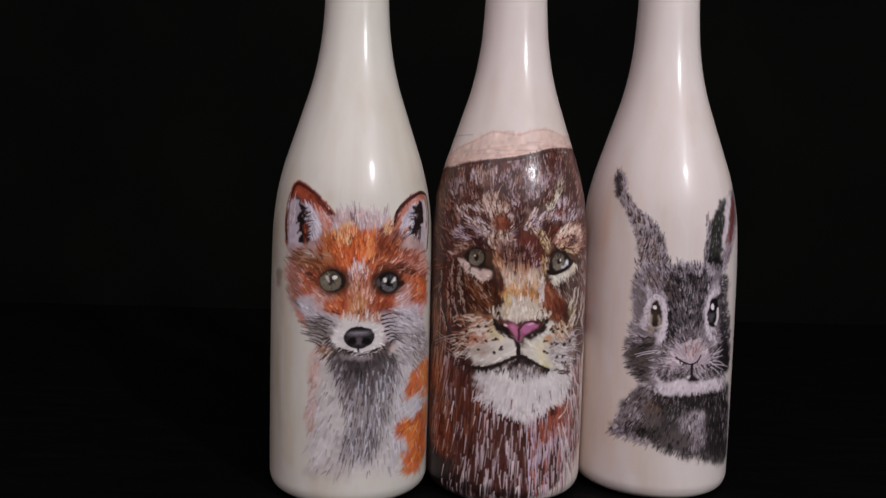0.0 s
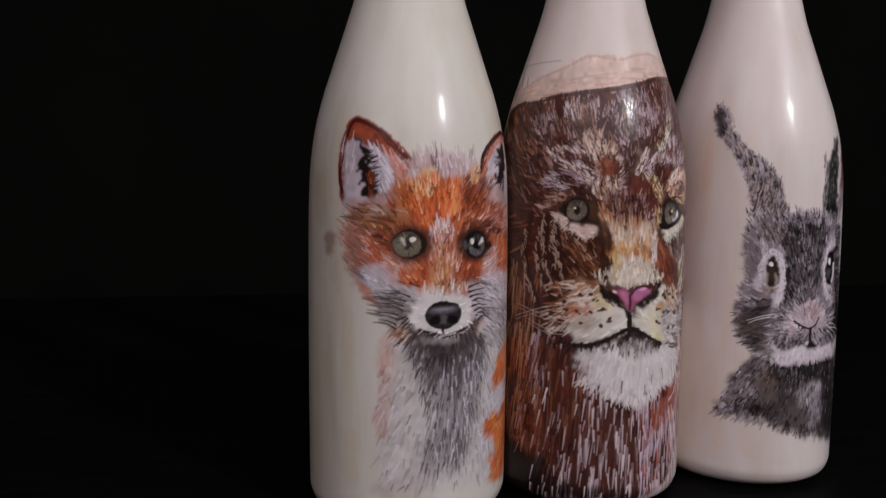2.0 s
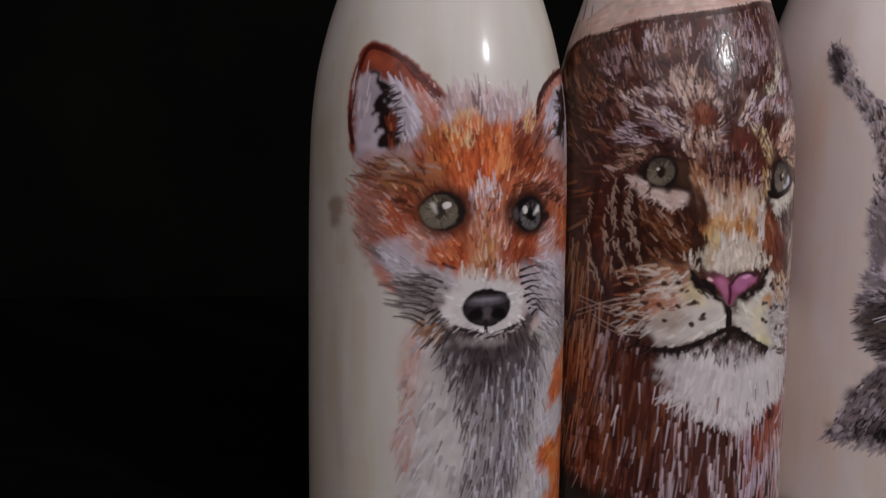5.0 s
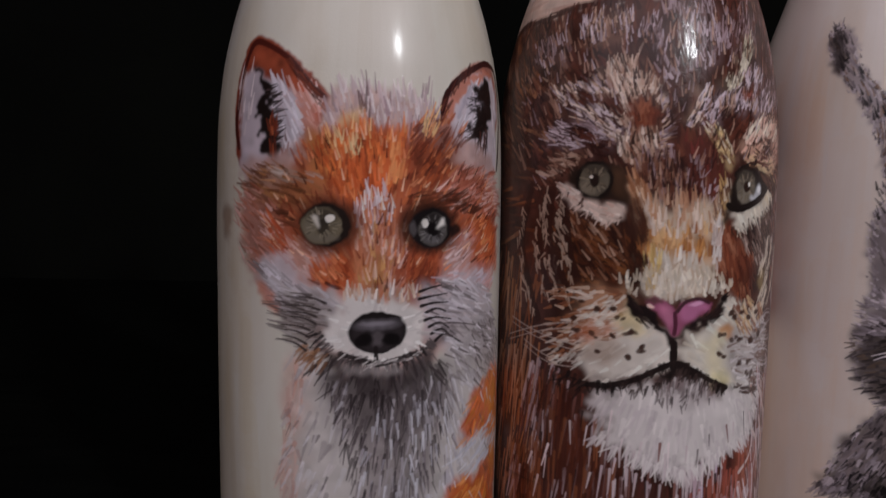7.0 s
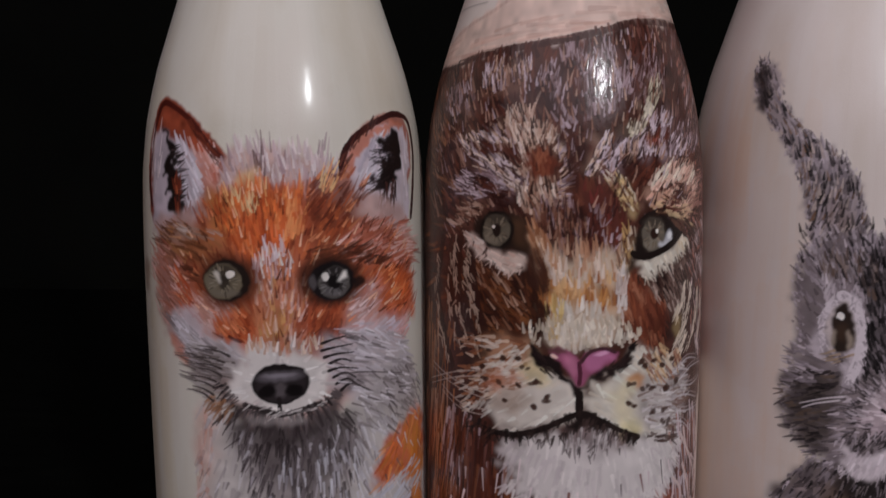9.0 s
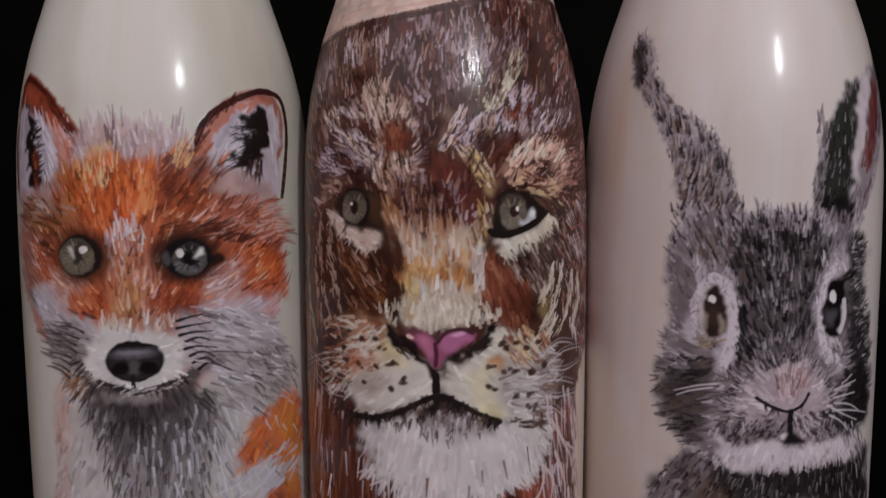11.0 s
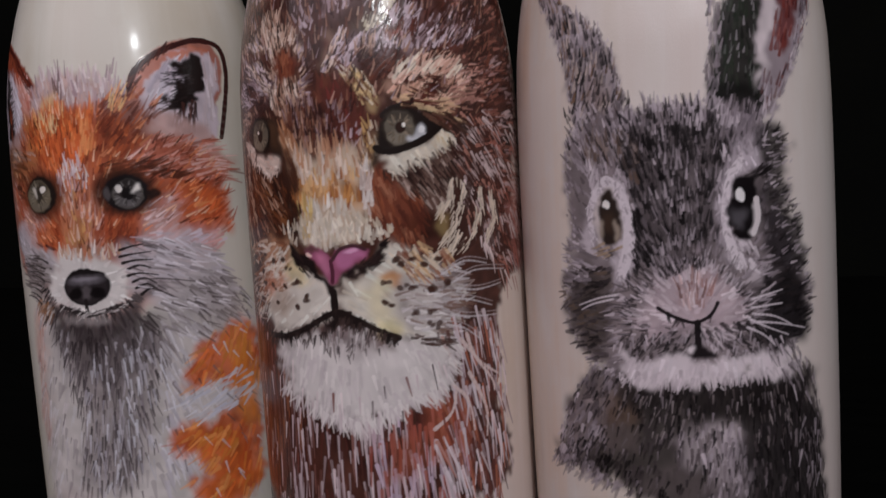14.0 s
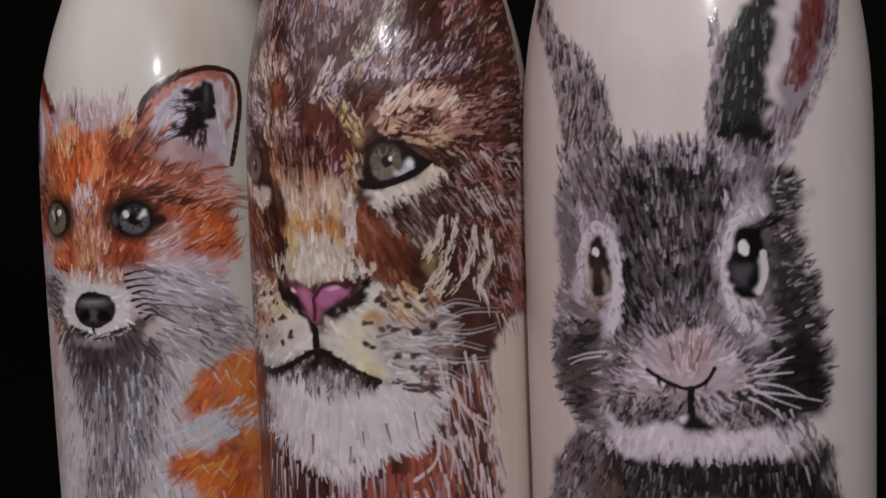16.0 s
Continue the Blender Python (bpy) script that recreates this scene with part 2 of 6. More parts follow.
GREY = {
    "ear_l": [(-33.6, 154), (-35.5, 150), (-31.6, 142.1), (-23.8, 132.3), (-19.7, 123), (-17.9, 115.2), (-16, 106), (-4.5, 110.2), (-5.9, 116.6), (-7.9, 124.2), (-11.8, 130), (-19.4, 136), (-25.6, 143), (-30, 151.5)],
    "ear_r_dark": [(27.2, 142.3), (18.2, 135.4), (14.2, 127.1), (12.2, 113.6), (23.8, 110.1), (23.2, 121.1), (24.2, 133.1)],
    "ear_r_white": [(27.2, 140.5), (34.6, 143.8), (29.2, 133.2), (26.1, 123.5), (23.2, 114.5), (23.7, 127.1)],
    "ear_r_red": [(34.8, 142.3), (38.3, 138.8), (34.3, 129.8), (30.3, 122.3), (26.4, 120.5), (28.2, 129.6)],
    "head": [(-19.8, 101.5), (-17.9, 107.7), (-10.7, 111.3), (-2, 111.6), (6, 111.5), (14, 112), (22.5, 109.3), (23.9, 102.2), (25, 93.9), (29.1, 82.8), (34.9, 72.5), (34.6, 65.1), (29.9, 60.2), (22.1, 56.2), (9.7, 53.9), (-5.6, 54.8), (-13.6, 56.7), (-19.5, 62.8), (-22, 70.4), (-20.3, 81), (-18.2, 87.5), (-19.9, 95.1)],
    "fore_dark": [(-4.6, 105.3), (6, 110.3), (16.2, 107.9), (17.1, 97.9), (13, 84.1), (9.3, 77.1), (0.2, 77.4), (-5.5, 84.9), (-3.8, 95.7)],
    "body": [(-15.1, 55.4), (-21.5, 46.5), (-26.3, 35.8), (-27.3, 32.4), (-17.1, 31.7), (-9.3, 28.8), (1.1, 24.7), (15.9, 21.5), (39, 16.6), (38.4, 33.5), (37.7, 45.2), (34.6, 54.7), (29.4, 54.6), (9.7, 54.1), (-5.6, 55.1)],
}

# ---- brush painting ----
# Everything is laid out on the unrolled glass: u millimetres round the bottle, v millimetres up from its foot.
STEP, U0, U1, V1 = 0.22, -64.0, 64.0, 177.0
COLS, ROWS_UP = int((U1 - U0) / STEP) + 1, int(V1 / STEP) + 1


def smooth_noise(rng, cell):
    """Noise of unit spread over the whole sheet, with lumps of about that many millimetres."""
    n = max(2, int(cell / STEP))
    g = rng.normal(size=(ROWS_UP // n + 3, COLS // n + 3))
    y, x = np.arange(ROWS_UP) / n, np.arange(COLS) / n
    j, i = y.astype(int), x.astype(int)
    fy, fx = (y - j)[:, None], (x - i)[None, :]
    fy, fx = fy * fy * (3 - 2 * fy), fx * fx * (3 - 2 * fx)
    return (g[j][:, i] * (1 - fy) + g[j + 1][:, i] * fy) * (1 - fx) + (g[j][:, i + 1] * (1 - fy) + g[j + 1][:, i + 1] * fy) * fx


def pigment(rgb, strength=0.0):
    """The reflectance of a mixed paint; the thick pale paints reflect more than the thin dark ones."""
    c = np.array(rgb, float) / 255
    c = np.where(c < 0.04045, c / 12.92, ((c + 0.055) / 1.055) ** 2.4)
    return np.minimum(c * (strength or 1.0 + 0.5 * min(1, c.mean() / 0.42)), 0.85)


def closed_curve(points, cuts=5):
    p = np.array(points, float)
    a, b, c, d = np.roll(p, 1, 0), p, np.roll(p, -1, 0), np.roll(p, -2, 0)
    out = []
    for k in range(cuts):
        t = k / cuts
        out.append(0.5 * (2 * b + (c - a) * t + (2 * a - 5 * b + 4 * c - d) * t * t + (3 * b - a - 3 * c + d) * t**3))
    return np.stack(out, 1).reshape(-1, 2)


def inside(poly, u, v):
    hit = np.zeros(u.shape, bool)
    for (x0, y0), (x1, y1) in zip(poly, np.roll(poly, -1, 0)):
        if y0 != y1:
            hit ^= ((y0 > v) != (y1 > v)) & (u < (x1 - x0) * (v - y0) / (y1 - y0) + x0)
    return hit


class Sheet:
    """A painted layer: colour, cover and thickness on the unrolled glass."""

    def __init__(self, seed):
        self.rng = np.random.default_rng(seed)
        self.rgb = np.zeros((ROWS_UP, COLS, 3))
        self.cover = np.zeros((ROWS_UP, COLS))
        self.thick = np.zeros((ROWS_UP, COLS))
        self.u, self.v = np.meshgrid(U0 + STEP * np.arange(COLS), STEP * np.arange(ROWS_UP))
        self.warp = [smooth_noise(self.rng, 1.2) + 0.6 * smooth_noise(self.rng, 3.5) for _ in range(2)]
        self.clump = 0.9 * smooth_noise(self.rng, 2.2) + 0.7 * smooth_noise(self.rng, 5.0)
        self.mottle = 0.6 * smooth_noise(self.rng, 2.0) + 0.6 * smooth_noise(self.rng, 6.0)

    def lay(self, rows, cols, a, colour, build=0.0):
        c, old = self.rgb[rows, cols], self.cover[rows, cols]
        total = a + old * (1 - a)
        keep = np.maximum(total, 1e-6)[..., None]
        self.rgb[rows, cols] = (colour * a[..., None] + c * (old * (1 - a))[..., None]) / keep
        self.cover[rows, cols] = total
        if build:
            self.thick[rows, cols] += (build - self.thick[rows, cols]) * a

    def window(self, lo, hi):
        i0, i1 = int((lo[0] - U0) / STEP), int((hi[0] - U0) / STEP) + 2
        j0, j1 = int(lo[1] / STEP), int(hi[1] / STEP) + 2
        return slice(max(j0, 0), max(min(j1, ROWS_UP), 0)), slice(max(i0, 0), max(min(i1, COLS), 0))

    def area(self, points, rgb, alpha=1.0, soft=0.7, ragged=0.6, mottle=0.12, smooth=True):
        """A patch of wet paint with an uneven edge."""
        poly = closed_curve(points) if smooth else np.array(points, float)
        pad = 3 * ragged + 2 * soft + 1
        r, c = self.window(poly.min(0) - pad, poly.max(0) + pad)
        m = inside(poly, self.u[r, c] + ragged * self.warp[0][r, c], self.v[r, c] + ragged * self.warp[1][r, c]).astype(float)
        n = max(1, int(0.6 * soft / STEP))
        for _ in range(2):
            for axis in (0, 1):
                m = sum(np.roll(m, k, axis) for k in range(-n, n + 1)) / (2 * n + 1)
        colour = pigment(rgb) * np.clip(1 + mottle * self.mottle[r, c], 0.3, 1.8)[..., None]
        self.lay(r, c, alpha * m, colour, 0.2)

    def dot(self, u, v, ru, rv, rgb, turn=0.0, soft=0.4, alpha=1.0):
        """An oval dab."""
        big = max(ru, rv) + 2 * soft
        r, c = self.window((u - big, v - big), (u + big, v + big))
        ca, sa = math.cos(radians(turn)), math.sin(radians(turn))
        x, y = self.u[r, c] - u + 0.12 * self.warp[0][r, c], self.v[r, c] - v + 0.12 * self.warp[1][r, c]
        d = np.hypot((x * ca + y * sa) / ru, (y * ca - x * sa) / rv)
        self.lay(r, c, alpha * np.clip((1 - d) * min(ru, rv) / (0.75 * soft) + 0.5, 0, 1), pigment(rgb) * np.clip(1 + 0.1 * self.mottle[r, c], 0.5, 1.5)[..., None], 0.5)

    def hair(self, u, v, angle, length, width, colour, alpha=0.9, tail=0.4, build=0.6):
        """One tapering stroke of the brush, from its root."""
        du, dv = math.cos(angle) * length, math.sin(angle) * length
        r, c = self.window((min(u, u + du) - width - 0.6, min(v, v + dv) - width - 0.6), (max(u, u + du) + width + 0.6, max(v, v + dv) + width + 0.6))
        x, y = self.u[r, c] - u, self.v[r, c] - v
        if not x.size:
            return
        t = np.clip((x * du + y * dv) / (length * length), 0, 1)
        d = np.hypot(x - t * du, y - t * dv)
        half = 0.5 * width * (1 - (1 - tail) * t)
        self.lay(r, c, alpha * np.clip((half - d) / 0.22 + 0.5, 0, 1), colour, build)

    def fur(self, points, count, palette, length, width, flow, spread=18, alpha=0.85):
        """Strokes scattered over a patch; flow is a compass angle or gives one for a place."""
        poly = closed_curve(points)
        lo, hi = poly.min(0), poly.max(0)
        tries = self.rng.uniform(lo, hi, (count * 5, 2))
        tries = tries[inside(poly, tries[:, 0], tries[:, 1])][:count]
        inks = [pigment(p) for p in sorted(palette, key=sum)]
        for u, v in tries:
            a = flow(u, v) if callable(flow) else flow
            a += self.rng.normal() * spread * 0.6
            lump = self.clump[min(int(v / STEP), ROWS_UP - 1), min(max(int((u - U0) / STEP), 0), COLS - 1)]
            k = int(len(inks) * min(max(0.5 + 0.28 * lump + 0.22 * self.rng.normal(), 0), 0.999))
            ink = inks[k] * self.rng.uniform(0.8, 1.2)
            self.hair(u, v, radians(a), length * self.rng.uniform(0.55, 1.3), width * self.rng.uniform(0.65, 1.3), ink, min(0.95, alpha * self.rng.uniform(0.7, 1.05)), build=self.rng.uniform(0.3, 1))

    def line(self, points, width, rgb, alpha=1.0, taper=1.0):
        """A drawn line through the points."""
        p = np.array(points, float)
        q = []
        for k in range(len(p) - 1):
            a, b, c, d = p[max(k - 1, 0)], p[k], p[k + 1], p[min(k + 2, len(p) - 1)]
            for s in np.linspace(0, 1, 6, endpoint=k == len(p) - 2):
                q.append(0.5 * (2 * b + (c - a) * s + (2 * a - 5 * b + 4 * c - d) * s * s + (3 * b - a - 3 * c + d) * s**3))
        ink = pigment(rgb)
        for k, (a, b) in enumerate(zip(q, q[1:])):
            w = width * (1 - (1 - taper) * k / len(q))
            d = b - a
            self.hair(a[0], a[1], math.atan2(d[1], d[0]), max(float(np.hypot(*d)), 0.05), w * self.rng.uniform(0.85, 1.15), ink, alpha, 1.0)

    def fringe(self, points, count, palette, length, width, out, spread=15):
        """Hairs along a line, all leaning the way of out."""
        p = closed_curve(points)
        inks = [pigment(c) for c in palette]
        for k in self.rng.integers(len(p), size=count):
            u, v = p[k] + self.rng.normal(size=2) * 0.5
            a = out(u, v) if callable(out) else out
            self.hair(u, v, radians(a + self.rng.normal() * spread), 0.65 * length * self.rng.uniform(0.5, 1.3), width, inks[self.rng.integers(len(inks))], 0.7)

    def iris(self, u, v, ru, rv, palette, count=60):
        """Fine strokes that lead outwards round the middle of an eye."""
        inks = [pigment(c) for c in palette]
        for a in self.rng.uniform(0, 2 * math.pi, count):
            k, c, d = self.rng.uniform(0.35, 0.75), math.cos(a), math.sin(a)
            self.hair(u + k * ru * c, v + k * rv * d, math.atan2(rv * d, ru * c), self.rng.uniform(0.15, 0.3) * ru, self.rng.uniform(0.3, 0.6), inks[self.rng.integers(len(inks))] * self.rng.uniform(0.8, 1.2), 0.7, 0.6, 0.3)

    def mesh(self, name, mat, parent, label):
        """The paint as a skin on the bottle, only where there is any."""
        on = self.cover > 0.02
        quad = on[:-1, :-1] | on[1:, :-1] | on[:-1, 1:] | on[1:, 1:]
        j, i = np.nonzero(quad)
        corner = np.stack([j * COLS + i, j * COLS + i + 1, (j + 1) * COLS + i + 1, (j + 1) * COLS + i], 1)
        used, index = np.unique(corner.ravel(), return_inverse=True)
        u, z = self.u.ravel()[used] / 1000 / RADIUS, np.maximum(self.v.ravel()[used] / 1000, 0.0007)
        r = smooth_profile(z) + 0.00002 + (0.00004 + 0.00006 * self.thick.ravel()[used]) * self.cover.ravel()[used]
        co = np.stack([r * np.sin(u), -r * np.cos(u), z], 1)
        me = bpy.data.meshes.new(name)
        me.vertices.add(len(used))
        me.vertices.foreach_set("co", co.astype(np.float32).ravel())
        me.loops.add(len(index))
        me.loops.foreach_set("vertex_index", index.astype(np.int32).ravel())
        me.polygons.add(len(quad[quad]))
        me.polygons.foreach_set("loop_start", np.arange(0, len(index), 4, dtype=np.int32))
        me.polygons.foreach_set("use_smooth", np.ones(len(index) // 4, bool))
        me.update(calc_edges=True)
        col = me.attributes.new("paint", "FLOAT_COLOR", "POINT")
        col.data.foreach_set("color", np.concatenate([self.rgb.reshape(-1, 3)[used], np.ones((len(used), 1))], 1).astype(np.float32).ravel())
        cov = me.attributes.new("cover", "FLOAT", "POINT")
        cov.data.foreach_set("value", self.cover.ravel()[used].astype(np.float32))
        me.materials.append(mat)
        ob = new(name, me)
        ob.parent = parent
        return tagged(ob, label)


def away(u0, v0, turn=0.0):
    """A flow of hair that leads away from a place."""
    return lambda u, v: math.degrees(math.atan2(v - v0, u - u0)) + turn


WHITE_HAIR = (178, 176, 182)


def brushed_ground(s, u0, u1, top, tints):
    """Long, faint upright streaks in the given tints over the off-white ground."""
    for _ in range(170):
        u, v = s.rng.uniform(u0, u1), s.rng.uniform(12, top)
        s.hair(u, v, radians(90 + s.rng.normal() * 1.5), s.rng.uniform(14, 34), s.rng.uniform(3, 7), pigment(tints[s.rng.integers(len(tints))], 1.5), s.rng.uniform(0.03, 0.10), 0.8, 0)


def russet_front(s):
    """A fox's face and breast in orange, white and smoke-grey."""
    P = RUSSET
    # yellower and browner streaks on the left side
    brushed_ground(s, -58, -24, 126, [(168, 150, 112), (150, 130, 94), (178, 164, 134), (186, 178, 164)])
    brushed_ground(s, -24, 50, 150, [(184, 176, 164), (168, 160, 146), (190, 186, 178)])
    # breast: a soft grey wash, a dark middle, pale and dark locks over it
    down = lambda u, v: 266 + (u - 11) * 1.1
    s.area(P["chest"], (170, 163, 164), 0.75, 2.2, 1.6, 0.15)
    s.area(P["edge_pink"], (186, 132, 114), 0.45, 2.0, 1.6)
    s.fur(P["edge_pink"], 60, [(176, 120, 104), (184, 150, 140), (160, 128, 124)], 4, 1.0, 262, 18, 0.45)
    s.fur(P["chest"], 420, [(186, 182, 186), (162, 155, 158), (140, 131, 134), (176, 168, 170)], 4.4, 1.1, down, 16, 0.55)
    s.area(P["chest_dark"], (112, 102, 104), 0.7, 3.0, 2.0, 0.3)
    s.area([(-4, 71), (10, 67), (24, 70), (22, 58), (12, 52), (0, 58)], (74, 65, 66), 0.75, 2.6, 1.6)
    s.fur(P["chest_dark"], 260, [(52, 44, 47), (76, 67, 70), (110, 101, 105), (150, 144, 150)], 4.2, 0.75, down, 14, 0.75)
    s.fur([(-3, 66), (26, 66), (24, 44), (16, 26), (2, 26), (2, 46)], 110, [(40, 33, 36), (56, 48, 51), (70, 62, 65)], 3.4, 0.5, down, 14, 0.75)
    s.fur([(6, 58), (28, 60), (30, 40), (20, 24), (6, 24)], 90, [(186, 185, 194), (168, 165, 174), (148, 143, 152)], 4.2, 0.7, down, 14, 0.65)
    s.fur([(24, 68), (38, 66), (36, 52), (27, 50)], 70, [(182, 178, 184), (160, 154, 158), (120, 110, 112)], 5.0, 0.9, lambda u, v: 300 + (u - 30) * 2, 16, 0.7)
    s.fur([(28, 52), (32, 55), (32, 30), (28, 24), (22, 26)], 60, [(186, 182, 190), (164, 158, 166)], 5.0, 0.9, 285, 14, 0.7)
    for key in ("patch_hi", "patch_lo", "patch_base"):
        s.area(P[key], (190, 92, 44), 0.9, 1.3, 1.5, 0.22)
        s.fur(P[key], 80, [(206, 108, 50), (176, 76, 38), (212, 138, 80), (190, 120, 56)], 4.0, 1.1, lambda u, v: 235 + (u - 40) * 2, 20, 0.6)
    s.area([(44, 58), (50, 56), (50, 36), (44, 40)], (196, 128, 52), 0.5, 1.8, 1.2)
    s.fur([(30, 46), (46, 52), (50, 44), (34, 40)], 60, [WHITE_HAIR, (168, 168, 180)], 4.6, 0.9, 205, 14, 0.75)
    s.area([(-16, 20), (2, 22), (4, 15), (-14, 14)], (150, 132, 132), 0.35, 1.8, 1.2)
    # ear with a broad orange edge
    s.area(P["ear_l"], (132, 60, 42), 1, 0.4, 0.2)
    s.area([(-25.7, 138.6), (-24.7, 142.5), (-18.3, 140.9), (-11.8, 136.9), (-6.6, 130.9), (-5.6, 126.1), (-8.5, 123.6), (-11.6, 130.9), (-16.4, 135.7)], (158, 76, 52), 0.9, 0.8, 0.6, 0.25)
    s.area([(-28.9, 134.8), (-24.1, 137.3), (-18.9, 134.9), (-12.7, 131.8), (-9.3, 126.1), (-9.2, 119.6), (-12.8, 117), (-17.4, 118.2), (-21.1, 113.7), (-27, 112.8), (-28.5, 122.1)], (166, 154, 162), 1, 0.8, 0.6)
    s.area([(-12.2, 131.5), (-7.6, 129.3), (-5.6, 123.9), (-8.5, 120.4), (-10.9, 123.9)], (180, 132, 124), 0.75, 1.4, 0.8)
    s.fur([(-12.7, 131.8), (-5.6, 130.9), (-5.6, 123.9), (-10.9, 123.9)], 60, [(186, 140, 132), (176, 116, 100), (190, 160, 156)], 4.0, 0.8, 118, 14, 0.7)
    s.fur([(-17.6, 133.8), (-12.7, 131.5), (-9.6, 124.9), (-11, 119.8), (-15.2, 120.4), (-17.3, 127.4)], 80, [(192, 186, 194), (176, 168, 178), (158, 148, 158)], 4.2, 0.8, 120, 14, 0.8)
    s.area([(-24.2, 137.9), (-20.3, 134.9), (-18.1, 130.3), (-17.2, 123.8), (-14.8, 119.7), (-14, 114.4), (-17.4, 116.1), (-20.4, 120.3), (-23, 126.1), (-21.5, 131.1)], (34, 25, 23), 1, 0.6, 0.8)
    s.fur([(-21.4, 134.6), (-17, 131), (-16.2, 121.7), (-18.4, 120.3), (-19.2, 128.7)], 46, [(34, 25, 23), (46, 34, 32), (70, 56, 56)], 2.6, 0.55, 15, 22)
    s.fur([(-19.2, 126.1), (-14.3, 122.3), (-12.8, 114.4), (-16.8, 113.9)], 30, [(120, 54, 36), (96, 44, 34), (160, 84, 56)], 3.0, 0.8, 95, 20, 0.8)
    s.line([(-29.2, 119.4), (-30.6, 124.8), (-29.7, 131.5), (-28.4, 138.7), (-25.6, 143.7), (-18.5, 141.8), (-12.6, 138.2), (-7.7, 132.9), (-4.5, 130.6)], 1.3, (78, 30, 24), 0.9)
    s.fur([(-15.9, 140.2), (-12.2, 138), (-4.5, 130.9), (-4.8, 128.4), (-9.5, 133.1)], 40, [(84, 36, 28), (112, 52, 36), (60, 28, 24)], 3.2, 0.6, 312, 10, 0.85)
    s.fur([(-30.5, 135.5), (-25.7, 137.3), (-25, 126.1), (-29.1, 122.1)], 22, [(190, 178, 180), (150, 120, 116)], 4, 0.7, 84, 8, 0.7)
    # the other ear, turned away
    s.area([(36 + 0.95 * (x - 36), 126 + 0.95 * (y - 126)) for x, y in P["ear_r"]], (160, 104, 92), 1, 0.4, 0.2)
    s.area([(24.6, 130.7), (29.6, 135.5), (38.3, 138.8), (45.7, 137.8), (46.8, 132.5), (45.9, 121.2), (44.7, 115.3), (35.4, 114.1), (30.2, 118.8), (25.9, 122.9)], (176, 164, 172), 1, 0.7, 0.5)
    s.area([(23.3, 128.4), (26.7, 133.6), (33.5, 137.4), (42.6, 139.6), (45.3, 138.4), (34.7, 135.6), (29.2, 132), (26.5, 127.3)], (182, 108, 82), 0.85, 0.7, 0.6)
    s.fur([(27.3, 125.8), (31.3, 132.3), (37.9, 134.4), (36.2, 125.6), (30.9, 120.4)], 90, [(194, 188, 196), (178, 170, 180), (158, 148, 160)], 4.6, 0.85, 52, 16, 0.8)
    s.area([(37.8, 136.2), (43.6, 136.9), (43.2, 130.8), (40.1, 124.9), (36, 123.2), (31.8, 123.3), (35.1, 127), (33.1, 129.9), (37.3, 131.3), (35.2, 133.7)], (32, 24, 23), 1, 0.5, 0.9)
    s.fur([(34.4, 133.7), (40.1, 135.8), (39.6, 124.5), (32.5, 123.3)], 60, [(30, 22, 22), (44, 34, 34)], 2.6, 0.55, 195, 22)
    s.fur([(34.9, 124), (40.1, 124.9), (38.5, 115.7), (34.6, 114.2), (33.7, 118.9)], 60, [(66, 38, 34), (96, 60, 54), (130, 96, 90), (48, 30, 28)], 3.6, 0.7, 262, 14, 0.85)
    s.line([(34.9, 124), (31, 122), (28.3, 120.2)], 0.9, (34, 26, 27), 0.9, 0.4)
    s.fur([(44.3, 135.3), (48, 133.9), (45.4, 117), (41.3, 115.5)], 40, [(190, 180, 186), (170, 156, 160)], 4.2, 0.7, 88, 8, 0.8)
    s.line([(20.5, 124.8), (23.3, 128.7), (25.4, 133.1), (30.1, 136.8), (37.3, 139.9), (43.2, 141.2), (49.6, 139.7), (50.8, 133.4), (49, 124.6), (46.6, 115.2)], 1.5, (58, 27, 26), 0.92)
    s.fur([(21.4, 125.8), (25.1, 132.8), (32.1, 138.2), (33.4, 137.1), (26.9, 132.3), (23.1, 125.8)], 36, [(50, 26, 26), (84, 44, 38), (110, 62, 52)], 3.0, 0.6, 55, 14, 0.85)
    # brow and forehead
    s.area(P["head"], (170, 140, 136), 0.92, 1.1, 1.0)
    up = away(8, 82)
    s.fur(P["tuft"], 190, [(188, 176, 178), (172, 152, 156), (158, 136, 142), (140, 116, 122)], 3.2, 0.8, lambda u, v: 96 - (u - 10) * 1.0, 14, 0.8)
    s.fur([(3.4, 131.7), (7.3, 132), (6.8, 123.5), (4, 123.5)], 10, [(112, 84, 86), (92, 62, 62)], 4.2, 0.6, 96, 12)
    s.area(P["orange"], (158, 78, 48), 0.92, 1.6, 1.4, 0.22)
    s.area([(-5.2, 123), (0.8, 124.6), (8.3, 123.5), (14, 123.7), (13.7, 114.5), (10.4, 109.5), (0.3, 109.7), (-4.8, 114.8)], (182, 88, 48), 0.85, 2.0, 1.4, 0.2)
    s.area([(-8.5, 122.3), (-3.2, 123.6), (-1.4, 116.7), (-3.5, 111), (-7.9, 113.5)], (168, 112, 62), 0.6, 2.0, 1.2)
    s.area([(-1.1, 127.3), (2.8, 128.3), (3.3, 124.6), (-0.3, 123.3)], (196, 158, 112), 0.7, 1.4, 0.9)
    s.area([(14.4, 123.7), (21.4, 125.8), (27.2, 123.8), (28.4, 116.5), (23.6, 110.2), (15.5, 110), (13.7, 115.8)], (122, 60, 40), 0.75, 1.8, 1.2, 0.3)
